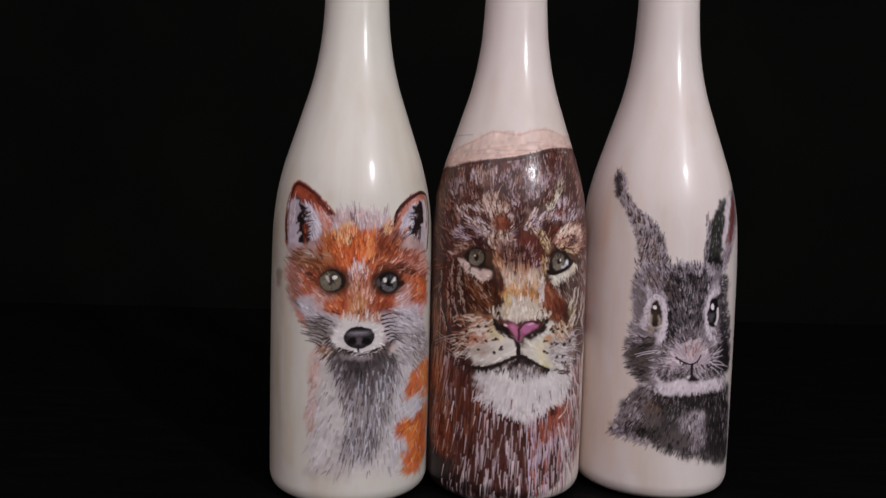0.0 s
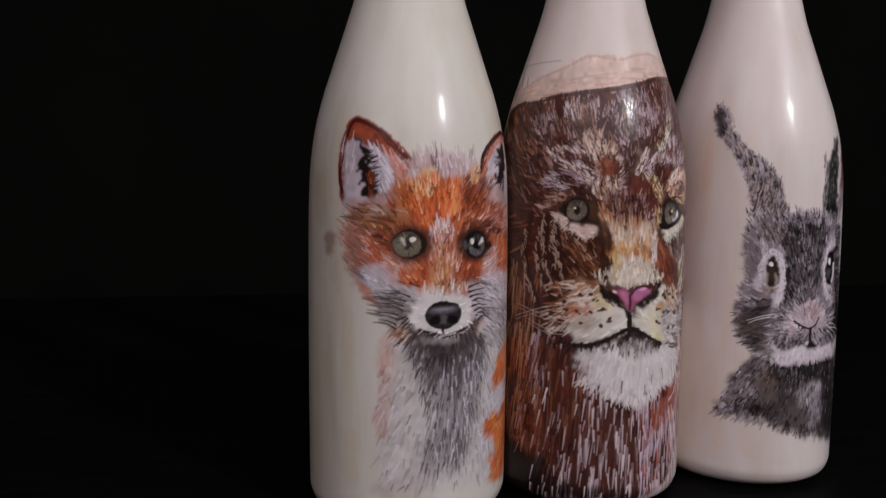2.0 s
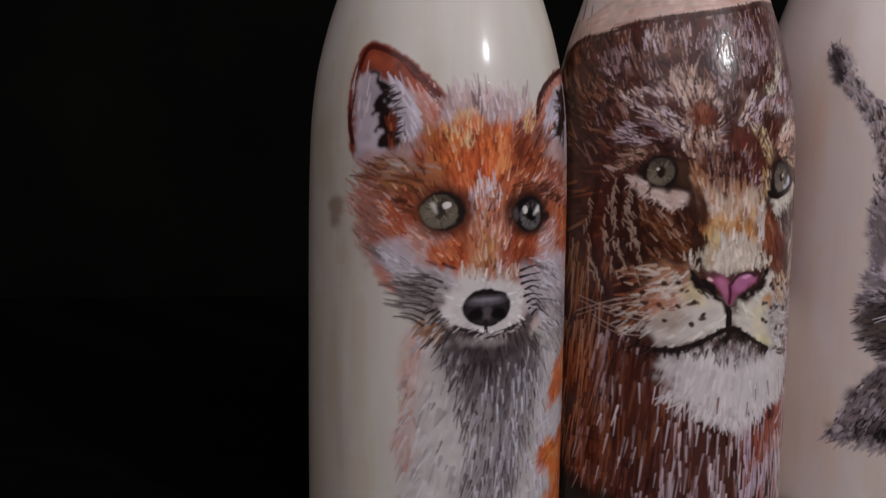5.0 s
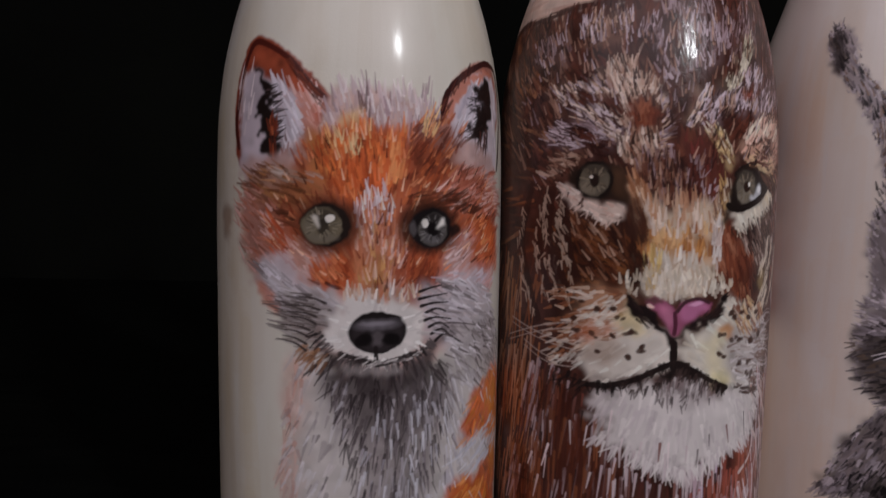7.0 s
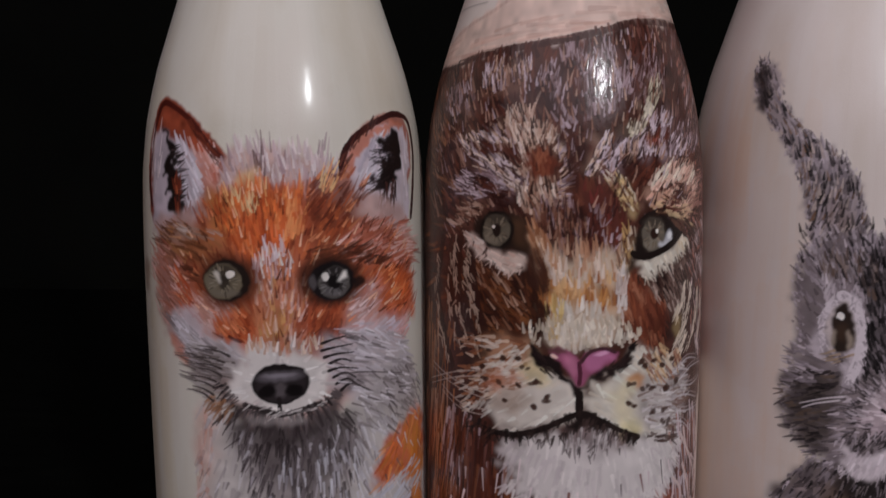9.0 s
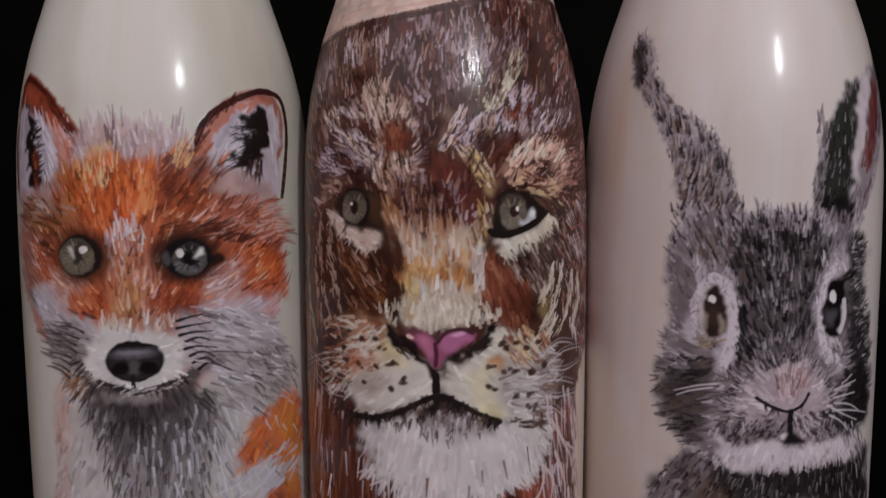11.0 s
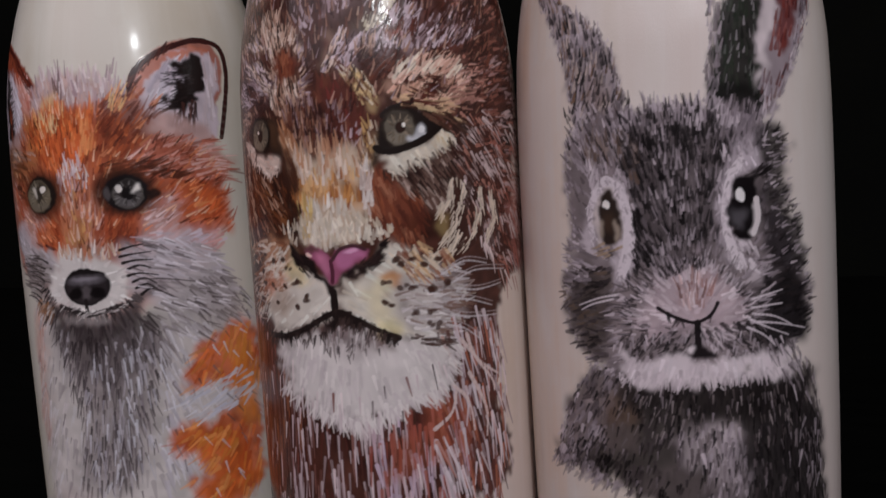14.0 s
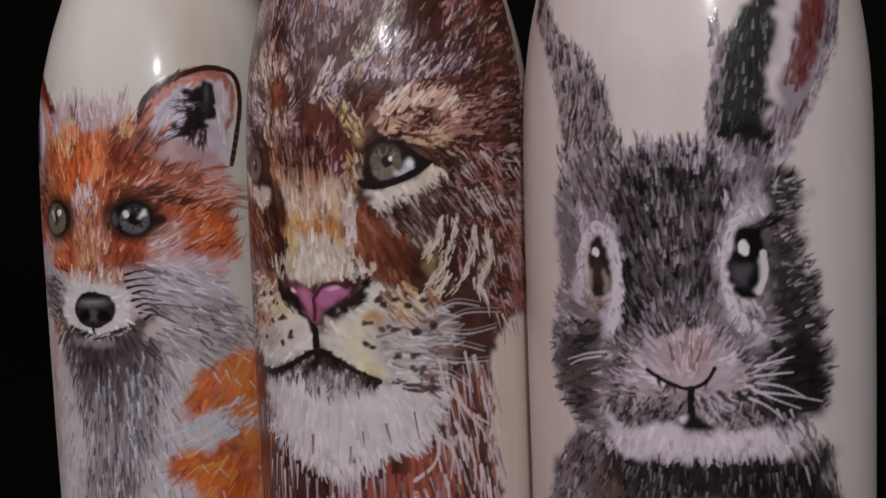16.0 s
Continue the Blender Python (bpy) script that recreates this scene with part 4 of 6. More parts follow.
    for shape, a in (([(-24.8, 133.5), (-19.3, 133.6), (-17.2, 131.3), (-21.5, 131)], 150), ([(-23.5, 138.1), (-17, 143.1), (-14.7, 142), (-20.4, 136.6)], 140), ([(-16.2, 131.3), (-12.7, 131.9), (-11.2, 128.7), (-13.2, 128.1)], 130), ([(-18.8, 122.2), (-13.8, 122.6), (-13.1, 119.7), (-17.3, 118.9)], 165), ([(-22, 125.5), (-16.7, 123.9), (-18.1, 122.6), (-22.5, 123.9)], 160),
                     ([(-11.5, 148.7), (-3.5, 145.8), (-3.4, 138.2), (-0.8, 133.7), (-4.8, 137.5), (-9, 142.1)], 110), ([(-3.4, 139.4), (0.6, 140.6), (0.5, 133), (-1.8, 133)], 95)):
        s.area(shape, rust[0], 0.7, 0.8, 1.0)
        s.fur(shape, 22, rust[:3], 3.0, 0.75, a, 14, 0.9)
    # dark parting and the freckled middle
    s.area([(-1.8, 138.1), (2.1, 147), (4.2, 145.7), (3.2, 131.7), (2.9, 120.3), (3.5, 108.8), (2, 107.5), (0.6, 120.3), (-0.5, 128)], (66, 36, 32), 0.85, 1.3, 1.2)
    s.fur([(-1.8, 138.1), (2.1, 147), (4.2, 145.7), (3.2, 131.7), (2.9, 120.3), (1.9, 110.1), (0.6, 120.3)], 70, rust[:3], 4.0, 0.9, 94, 10, 0.8)
    s.fur([(-4.8, 138.2), (1.3, 140.6), (0.5, 133.7), (-2.1, 135)], 12, mauve[1:3], 2.2, 0.8, 120, 20, 0.7)
    s.area([(-7.7, 115.8), (1.8, 120.3), (2.6, 107.5), (-5.7, 106.1)], (118, 72, 56), 0.5, 1.8, 1.2)
    s.fur([(-7.7, 117.8), (1.8, 121), (2.6, 108.8), (-6.3, 107.4)], 80, sand[:2] + mauve[:2], 2.8, 0.8, 96, 16, 0.7)
    s.fur([(-6.4, 116.5), (1.2, 119), (1.9, 108.1), (-5.1, 106.8)], 60, rust[:2], 2.6, 0.55, 92, 12, 0.85)
    s.area([(3.1, 122.9), (9.8, 121.5), (12.7, 115), (9.9, 107.3), (3.9, 107.5)], (92, 46, 40), 0.7, 1.5, 1.2)
    s.fur([(3.1, 123.5), (9.8, 121.5), (12.7, 113.7), (9.2, 106), (3.5, 106.2)], 60, rust + [(112, 50, 46)], 2.8, 0.9, 96, 20, 0.8)
    s.fur([(3.8, 117.7), (10.5, 119.6), (11.3, 108.6), (4.5, 108.7)], 40, mauve[:3], 1.7, 0.55, 80, 22, 0.75)
    # curls over the other brow
    lock([(3.4, 126.7), (4.7, 130.2), (8, 134.5), (9.8, 134), (7.8, 130.2), (6, 126.4)], sand[1:] + mauve[2:], 44, 3.0, 62)
    lock([(7.9, 126.2), (7.4, 128.8), (11.7, 132.3), (19.3, 135.8), (20.5, 133.8), (13.6, 130.9), (10, 127.3)], mauve[2:], 60, 4.0, 45)
    lock([(11.6, 131), (19, 132.8), (26.5, 132.1), (26.9, 129.7), (18.8, 129.7), (14.7, 128.2)], mauve[2:] + sand[1:2], 60, 3.4, 78)
    lock([(12.8, 136.5), (18.2, 139.4), (22.4, 147.4), (25, 146.9), (20.9, 139.5), (16.1, 134.9)], [(150, 138, 122), (176, 166, 146), (188, 178, 164)], 50, 4.4, 62)
    lock([(24.4, 132.4), (32.4, 137.8), (41.1, 138.3), (41.9, 132.9), (32.9, 130.4)], mauve, 60, 4.0, 48)
    lock([(19.6, 139), (26.7, 140.3), (27.6, 135.7), (21.9, 134.4)], mauve[1:], 34, 3.4, 52)
    s.area([(11.4, 128.5), (16.2, 130.1), (20, 128), (20.9, 122.8), (18, 119), (15.1, 123.7)], rust[1], 0.85, 1.2, 1.0)
    s.fur([(10.8, 129.1), (16.2, 130.3), (21.2, 127.3), (19.2, 118.3), (15, 123.1)], 60, rust[:3] + [(110, 60, 46)], 3.2, 0.8, 55, 16, 0.8)
    s.area([(9.9, 125.4), (13.2, 124.5), (16.1, 119.2), (15.2, 116.6), (11.8, 120.7)], (172, 146, 108), 0.7, 1.0, 0.9)
    s.fur([(8, 127.4), (13.2, 124.9), (16.4, 118.5), (14.6, 116.3), (10.9, 120.8)], 70, [(196, 182, 162), (186, 160, 118), (96, 54, 42), (198, 186, 174)], 2.2, 0.65, 125, 14, 0.8)
    lock([(18.6, 119), (19.9, 123.5), (25.3, 127.8), (34.2, 128.5), (38.5, 123.3), (37, 117.9), (31.4, 116.6), (23.2, 118.4)], [(176, 138, 120), (194, 162, 146), (206, 182, 168), (192, 148, 132)], 190, 3.8, lambda u, v: out(u, v) - 15, 0.85, 0.7)
    lock([(19.2, 118.3), (25.4, 120.7), (33.1, 118.2), (34.4, 115.3), (27.2, 116.7)], [(170, 132, 106), (184, 154, 124), (188, 148, 132)], 60, 3.2, -6, 0.75)
    for shape, a in (([(22.5, 122.7), (26.4, 124.3), (33.6, 123.2), (34.2, 121.6), (26.2, 121.7)], 172), ([(26, 120), (31.2, 121.9), (33.3, 120.8), (28.7, 118.3)], 160), ([(21, 124.7), (24.5, 126.1), (24.8, 124.8), (21.7, 123.4)], 150), ([(28.5, 128.2), (36.4, 132.6), (38.8, 131.3), (34, 127.4)], 35), ([(20.5, 117.9), (27.3, 118.3), (28.1, 117.5), (20.7, 117.2)], 0),
                     ([(16.5, 134.2), (20.6, 135.3), (27.5, 134.7), (26.6, 132.9), (20.4, 133)], 70), ([(35.6, 127.2), (42.7, 128.8), (42.6, 126.4), (37, 125.2)], 10)):
        s.fur(shape, 24, [(56, 28, 25), (76, 38, 32), (96, 50, 40)], 2.8, 0.75, a, 12, 0.9)
    s.area([(19.4, 134.3), (22.3, 135.3), (23.4, 133), (20.6, 132)], (150, 74, 56), 0.7, 1.0, 0.7)
    lock([(33.7, 124.5), (42.8, 127.5), (43.6, 119.4), (36, 115.9)], [(176, 130, 118), (190, 154, 146), (150, 108, 98)], 50, 3.8, 10, 0.75, 0.2)
    s.fur([(28, 139), (45.4, 138.7), (44.9, 127.6), (33.4, 133.8)], 60, rust[:2], 3.2, 0.7, 48, 14, 0.85)
    # short flecks, dark and pale, break the locks up
    s.fur(top, 300, [(122, 80, 64), (146, 108, 92), (164, 130, 116)], 2.4, 0.6, out, 16, 0.75)
    s.fur([(19.8, 125.4), (26.7, 127.4), (34.9, 127.8), (37.5, 121.9), (30.7, 124.5), (21.5, 122.1)], 80, [(208, 186, 172), (200, 168, 154), (188, 146, 132)], 2.6, 0.8, lambda u, v: out(u, v) - 15, 14, 0.85)
    s.fur(top, 420, rust[:2], 2.2, 0.62, out, 18, 0.9)
    s.fur(top, 240, mauve[1:3] + sand[:2], 2.0, 0.5, out, 18, 0.75)
    s.fur([(36, 158), (60, 150), (60, 112), (44, 110)], 150, rust[:2], 2.6, 0.65, lambda u, v: out(u, v) - 25, 14, 0.9)
    # cheeks
    s.area(P["cheek_l"], (76, 44, 31), 0.85, 1.6, 1.2, 0.25)
    s.fur(P["cheek_l"], 220, [(104, 58, 34), (76, 40, 28), (126, 78, 48), (44, 25, 21)], 3.0, 0.8, out, 22, 0.75)
    s.fur([(-23.3, 102.6), (-12.2, 102.7), (-9.5, 91.5), (-16.3, 89), (-22.4, 93.2)], 90, [(54, 30, 24), (92, 50, 32), (140, 100, 80), (168, 136, 118)], 2.8, 0.6, 128, 16, 0.8)
    s.area([(11.7, 103.3), (19.4, 102.2), (24.9, 95.9), (23.6, 86.8), (16.9, 86), (12.8, 91.5)], (112, 60, 44), 0.85, 1.5, 1.1, 0.25)
    s.fur([(11.7, 103.3), (19.4, 102.2), (25.6, 95.9), (24.2, 86.1), (16.9, 86), (12.2, 92.2)], 140, [(132, 72, 50), (104, 54, 40), (84, 42, 33), (150, 98, 76)], 3.4, 0.8, 288, 14, 0.75)
    s.area([(19.4, 102.8), (32.1, 106.7), (34.8, 102), (29.7, 94.3), (24.2, 96)], (112, 90, 82), 0.75, 1.6, 1.1)
    s.fur([(18.1, 102.9), (33.7, 107.3), (35.6, 101.9), (31, 92.8), (24.2, 95.3)], 110, [(146, 128, 120), (112, 90, 82), (80, 54, 47), (168, 150, 142)], 3.0, 0.7, 302, 12, 0.75)
    s.fur([(19.4, 102.2), (33.6, 106.7), (33, 99.4), (24.3, 96.6)], 70, [(40, 24, 22), (54, 33, 29)], 2.6, 0.5, 306, 8, 0.9)
    s.fur([(44, 106), (60, 112), (58, 78), (48, 74), (42, 84)], 170, [(66, 34, 28), (98, 54, 42), (150, 92, 80), (166, 148, 146), (186, 172, 170)], 4.2, 0.8, lambda u, v: 300 + (v - 90), 14, 0.85)
    s.fur([(32.6, 113.3), (43.2, 116), (50.4, 108.4), (46.7, 83.3), (38.3, 84.1), (35.3, 97.9)], 170, [(150, 128, 126), (172, 154, 154), (188, 172, 172), (160, 112, 100)], 3.0, 0.7, lambda u, v: 300 + (v - 100) * 1.2, 13, 0.85)
    s.fur([(32.6, 113.3), (43.2, 116), (50.4, 108.4), (46.7, 83.3), (38.3, 84.1), (35.3, 97.9)], 90, rust[:2], 2.6, 0.6, lambda u, v: 300 + (v - 100) * 1.2, 13, 0.85)
    for points in ([(36.5, 99.5), (35.1, 93.9), (33.2, 89.3), (29.9, 85.2)], [(40.6, 97.9), (40.8, 92.1), (38.2, 86.9), (34.1, 83.2)], [(33, 99.7), (32.1, 95.2), (29.8, 91.6)], [(44.4, 96), (45.5, 89.7), (42, 83.7)], [(34, 87.2), (31.8, 83.4), (27.6, 81.8)]):
        p = np.array(points)
        s.line(p + (1.4, -0.4), 1.6, (64, 37, 31), 0.6)
        for k in range(44):
            w = s.rng.uniform(0, len(p) - 1.01)
            a, b = p[int(w)], p[int(w) + 1]
            q = a * (1 - w % 1) + b * (w % 1) + s.rng.normal(size=2) * 0.5
            s.hair(q[0], q[1], math.atan2(b[1] - a[1], b[0] - a[0]) + s.rng.normal() * 0.2, 2.0, 0.55, pigment((188, 174, 160)) * s.rng.uniform(0.7, 1.1), 0.85)
    s.area([(28.7, 91), (31.7, 91.5), (30.9, 86.8), (28.4, 86.7)], (176, 152, 104), 0.4, 1.0, 0.7)
    for points in (P["stripe_l1"], P["stripe_l2"], P["stripe_l3"], [(-26.2, 109.2), (-25.5, 101.1), (-24.1, 94.3), (-22.1, 89.1)], [(-30.1, 110.4), (-30.6, 102), (-29.2, 93.7), (-26.2, 85.7)]):
        p = np.array(points)
        s.line(p + (1.6, 0), 2.0, (56, 32, 27), 0.7)
        for k in range(32):
            w = s.rng.uniform(0, len(p) - 1.01)
            q = p[int(w)] * (1 - w % 1) + p[int(w) + 1] * (w % 1) + s.rng.normal(size=2) * 0.5
            s.hair(q[0], q[1], radians(285) + s.rng.normal() * 0.35, 2.0, 0.6, pigment((168, 146, 130)) * s.rng.uniform(0.6, 1.1), 0.75)
    # the pale ridge
    s.area([(-8.3, 109.3), (-3.2, 108.5), (3.5, 107.5), (10.6, 108.6), (11.6, 103.3), (10.8, 91.5), (8.8, 86.3), (-3, 86.5), (-6.2, 91.7), (-5, 102.2)], (176, 156, 138), 0.95, 1.4, 1.1)
    s.area([(-9, 113.9), (-6.4, 112.6), (-3.1, 104.9), (-5, 99.6), (-7.6, 106.1)], (170, 132, 106), 0.85, 1.3, 0.9)
    s.fur([(-9, 114.5), (-5.1, 111.3), (-3.1, 103.6), (-5.6, 100.9), (-8, 107.4)], 50, [(190, 162, 138), (170, 124, 94), (140, 90, 62)], 3.4, 0.8, 112, 12, 0.8)
    s.area([(-5.9, 100.7), (-1.8, 102), (3.3, 99.9), (10, 101), (10.8, 95.5), (4.7, 95), (-1.8, 97.1), (-4.3, 91.7), (-5.9, 95.7)], (172, 120, 72), 0.8, 1.5, 1.1, 0.25)
    s.fur([(-6.3, 101.6), (10.7, 102.1), (11.2, 94.8), (4.7, 95), (-2.4, 96.4), (-4.9, 91.1)], 90, [(180, 126, 74), (158, 102, 60), (190, 152, 110), (136, 80, 50)], 3.0, 0.8, 92, 16, 0.75)
    s.fur([(-5.1, 108.8), (10.6, 108.3), (11.1, 101.4), (-5, 100.9)], 90, [(190, 172, 160), (176, 144, 122), (166, 122, 96), (196, 184, 178)], 3.4, 0.8, 94, 12, 0.75)
    s.fur([(-3, 95.1), (8.7, 94.9), (9.5, 85.6), (-4.2, 85.8)], 90, [(190, 182, 174), (176, 166, 156), (198, 192, 186)], 3.2, 0.9, 92, 14, 0.6)
    s.fur([(-5, 94.4), (-1.5, 96.4), (-2, 89.1), (-4.3, 87.7)], 26, [(186, 164, 112), (176, 144, 90)], 3.0, 0.8, 95, 14, 0.7)
    s.area([(13.9, 112), (16, 112.7), (15.9, 108), (14.5, 103.1), (12.3, 102.6), (11.9, 107.2)], (160, 132, 104), 0.7, 1.0, 0.7)
    s.fur([(13, 112.9), (16, 112.7), (15.6, 107.6), (14.2, 102.5), (11.6, 102.7)], 46, [(186, 170, 152), (170, 136, 92), (84, 48, 38)], 2.2, 0.65, 100, 12, 0.8)
    s.fur([(11.4, 102.7), (13.7, 102.5), (13.6, 94.1), (11.6, 93.2)], 34, [(196, 186, 182), (176, 158, 152)], 3.0, 0.8, 84, 12, 0.85)
    s.fur([(-10.2, 103.4), (-5, 103.5), (-4.3, 91.7), (-8.1, 89.6)], 60, [(50, 28, 22), (72, 40, 29), (94, 54, 36)], 3.2, 0.85, 110, 14, 0.8)
    s.area([(-10.7, 110.9), (-7, 109.6), (-4.5, 103.1), (-6.4, 97.8), (-9.7, 102)], (66, 40, 32), 0.8, 1.2, 0.8)
    # muzzle: plain cream, ochre stains, loose dark freckles
    s.area([(max(x, -19), min(y, 83)) for x, y in P["muz_l"]], (188, 180, 172), 0.95, 1.4, 1.1)
    s.area([(min(x, 27), y) for x, y in P["muz_r"]], (188, 181, 171), 0.95, 1.4, 1.1)
    s.area([(-21.6, 85), (-15.6, 87.7), (-8.8, 86.2), (-9.4, 79.4), (-16.3, 76.7), (-22.4, 77.9)], (168, 126, 100), 0.8, 1.8, 1.3, 0.3)
    s.fur([(-28, 86), (-10, 87), (-9, 77), (-16, 74), (-27, 68)], 170, [(184, 160, 142), (146, 92, 62), (192, 178, 168), (118, 72, 52)], 2.8, 0.8, 195, 25, 0.75)
    s.fur(P["muz_l"], 90, [(196, 190, 182), (180, 170, 160), (202, 198, 192)], 3.0, 0.9, 215, 18, 0.6)
    s.fur(P["muz_r"], 100, [(196, 190, 180), (182, 172, 158), (202, 198, 190)], 3.0, 0.9, -35, 18, 0.6)
    s.area([(-10.1, 82.1), (-4.9, 82.4), (-4.8, 77.7), (-9.4, 77)], (190, 170, 118), 0.6, 1.4, 1.0)
    s.area([(-20.8, 77.5), (-15.6, 78.8), (-12.1, 77.2), (-15.6, 74), (-19.6, 74.2)], (172, 98, 64), 0.7, 1.2, 1.0)
    s.area([(-17.7, 73), (-9.4, 74.7), (-8.7, 71.3), (-17, 69.7)], (140, 110, 92), 0.5, 1.4, 1.0)
    s.area([(8.3, 75.6), (14.8, 77.8), (16.5, 69.4), (15, 66.1), (10.5, 72.7)], (188, 174, 130), 0.45, 1.8, 1.4)
    s.area([(12, 67.8), (17.9, 67.8), (17.5, 63.7), (12.8, 65)], (190, 178, 124), 0.5, 1.2, 0.9)
    s.area([(14.4, 78), (17.7, 78.7), (19.1, 75.9), (16.2, 74.8), (14.3, 75.9)], (184, 122, 66), 0.8, 1.0, 0.7)
    s.area([(18.3, 76.6), (30.1, 79.5), (34.2, 73.6), (30.4, 63.2), (20.7, 64.4), (18.6, 68.6)], (156, 146, 146), 0.75, 1.8, 1.3, 0.2)
    s.fur([(18.3, 76.6), (30.1, 80.2), (35.8, 73.4), (31.1, 62.4), (20.7, 63.7), (18.6, 68.6)], 130, [(176, 168, 170), (190, 184, 184), (140, 124, 120), (116, 88, 78)], 3.4, 0.75, -8, 22, 0.75)
    s.fur([(16.9, 84.7), (29, 85), (30.1, 79.5), (20.3, 77.8)], 70, [(190, 174, 156), (120, 68, 50), (150, 104, 82), (180, 150, 116)], 3.2, 0.8, -50, 18, 0.8)
    for spots, size in (([(-20.8, 76.8), (-15.6, 76.4), (-12.3, 76.2), (-8.3, 77.2), (-7.3, 77.1), (-4.8, 73), (-4.4, 74.3), (-14.6, 72.1), (-8, 72.1), (-15.6, 82.3), (-12.1, 83.3), (-10.1, 80.7), (-21.6, 79.4), (-19.3, 83.9)], 1.0), ([(15.8, 76.5), (19.4, 75.5), (21.4, 75), (26.3, 74.8), (26, 74), (30.5, 75.4), (15.9, 71.5), (14.7, 72.1), (21.7, 69.4), (26.2, 69.2), (25.6, 66.5), (26.9, 65.7), (18, 81.7), (21.9, 81.4), (24.5, 80.3), (28, 81.3), (18.7, 80.6)], 1.05)):
        for u, v in spots:
            for _ in range(2):
                s.dot(u + s.rng.normal() * 0.45, v + s.rng.normal() * 0.3, size * s.rng.uniform(0.55, 1.0), size * s.rng.uniform(0.4, 0.7), (66, 42, 34), s.rng.uniform(-40, 40), 0.5, 0.85)
    # rose nose
    s.fur([(-10.6, 89.5), (-6, 86), (3, 86.4), (13, 86), (18, 89.4), (12, 92), (-4, 92)], 110, [(198, 190, 178), (186, 175, 162), (174, 162, 146)], 1.9, 0.9, 95, 22, 0.75)
    s.area([(-9.4, 86.4), (-8.1, 86.3), (-6.2, 84.3), (-3.6, 84), (-1.6, 81.1), (0.7, 78.2), (2.6, 76.9), (3.9, 77.4), (6, 79.1), (8.2, 81), (11.7, 82.8), (14.3, 85.9), (16.1, 86), (15.4, 83.8), (12.5, 80.7), (8.3, 79), (4.9, 77.3), (2.7, 74.4), (0.8, 76.5), (-2.9, 79.8), (-6.8, 81.2), (-8.8, 83.8)], (34, 25, 25), 1, 0.5, 0.5)
    s.area([(-4.5, 85.6), (-1.7, 86.5), (0.7, 85.2), (2.5, 82.8), (4.8, 84.8), (8.2, 85.5), (11.4, 84.5), (10.3, 82.5), (7.3, 81), (5.2, 79.1), (3.3, 77.4), (2, 77.1), (0.7, 79.8), (-1.6, 82.2)], (140, 78, 104), 1, 0.6, 0.3, 0.15)
    s.area([(-4.9, 85.9), (-3, 86.5), (-0.6, 86), (0.1, 84.6), (-2.3, 84.9), (-4, 84.6)], (92, 62, 60), 0.85, 0.7, 0.3)
    s.area([(-1.7, 84.3), (0.9, 83.6), (2.3, 80.5), (1.5, 78.2), (-0.1, 81.2)], (178, 112, 140), 0.6, 0.9, 0.3)
    s.area([(3.8, 81.1), (5.1, 84.3), (8.6, 85), (10.8, 84.2), (8.9, 82.3), (6.2, 80.4)], (176, 108, 146), 0.7, 0.9, 0.3)
    s.line([(2.5, 82.5), (2.8, 79.8), (2.6, 77.4)], 1.0, (84, 40, 56), 0.85)
    s.line([(3, 82.7), (5.1, 85.1), (8.3, 85.8), (11.1, 84.8)], 0.8, (70, 42, 48), 0.8)
    s.dot(*(-3.2, 84), 0.9, 0.5, (204, 168, 160), -12, 0.4, 0.9)
    s.dot(*(7.8, 84.5), 1.8, 0.5, (200, 150, 180), 8, 0.5, 0.7)
    s.fur([(-9.2, 86.9), (-6.2, 84.7), (-0.3, 79.8), (-1.6, 78.5), (-6.8, 81)], 24, [(28, 20, 21), (48, 35, 34)], 2.0, 0.7, 320, 18)
    s.fur([(15.4, 86.5), (12.4, 83.1), (6.2, 79.5), (7.3, 78.1), (13.2, 80.6)], 24, [(28, 20, 21), (48, 35, 34)], 2.0, 0.7, 35, 18)
    s.line([(2.7, 75.1), (2.7, 69.3)], 1.7, (36, 27, 26))
    # beard
    beard = [(-34, 66), (-16, 62), (6, 50), (28, 62), (44, 66), (44, 26), (24, 8), (-14, 5), (-40, 14)]
    s.fur(beard, 620, [(150, 130, 134), (172, 156, 160), (92, 50, 44), (60, 32, 30), (122, 84, 78)], 8, 0.85, lambda u, v: 270 + u * 0.35, 7, 0.8)
    s.area([(-26, 56), (-14, 48), (-6, 30), (-14, 26), (-24, 40)], (84, 44, 34), 0.7, 2.2, 1.6)
    s.fur([(-12, 46), (24, 46), (20, 8), (-10, 6)], 150, [(172, 154, 160), (184, 168, 172), (84, 46, 42)], 8, 0.8, 270, 6)
    s.fur([(10, 44), (30, 48), (30, 12), (12, 8)], 110, [(160, 96, 86), (176, 152, 162), (150, 78, 66), (168, 150, 166)], 8, 0.9, 272, 7)
    s.area(P["red_beard"], (158, 82, 62), 0.6, 1.6, 1.2)
    s.area([(13.7, 39.1), (20.9, 37), (21.1, 30.1), (14.3, 29.4)], (156, 84, 64), 0.55, 2.0, 1.4)
    s.fur([(24, 62), (44, 66), (44, 24), (26, 24)], 170, [(180, 166, 172), (110, 60, 50), (160, 96, 76), (92, 48, 42), (190, 178, 184)], 8, 0.85, lambda u, v: 282 - (u - 30) * 0.8, 10)
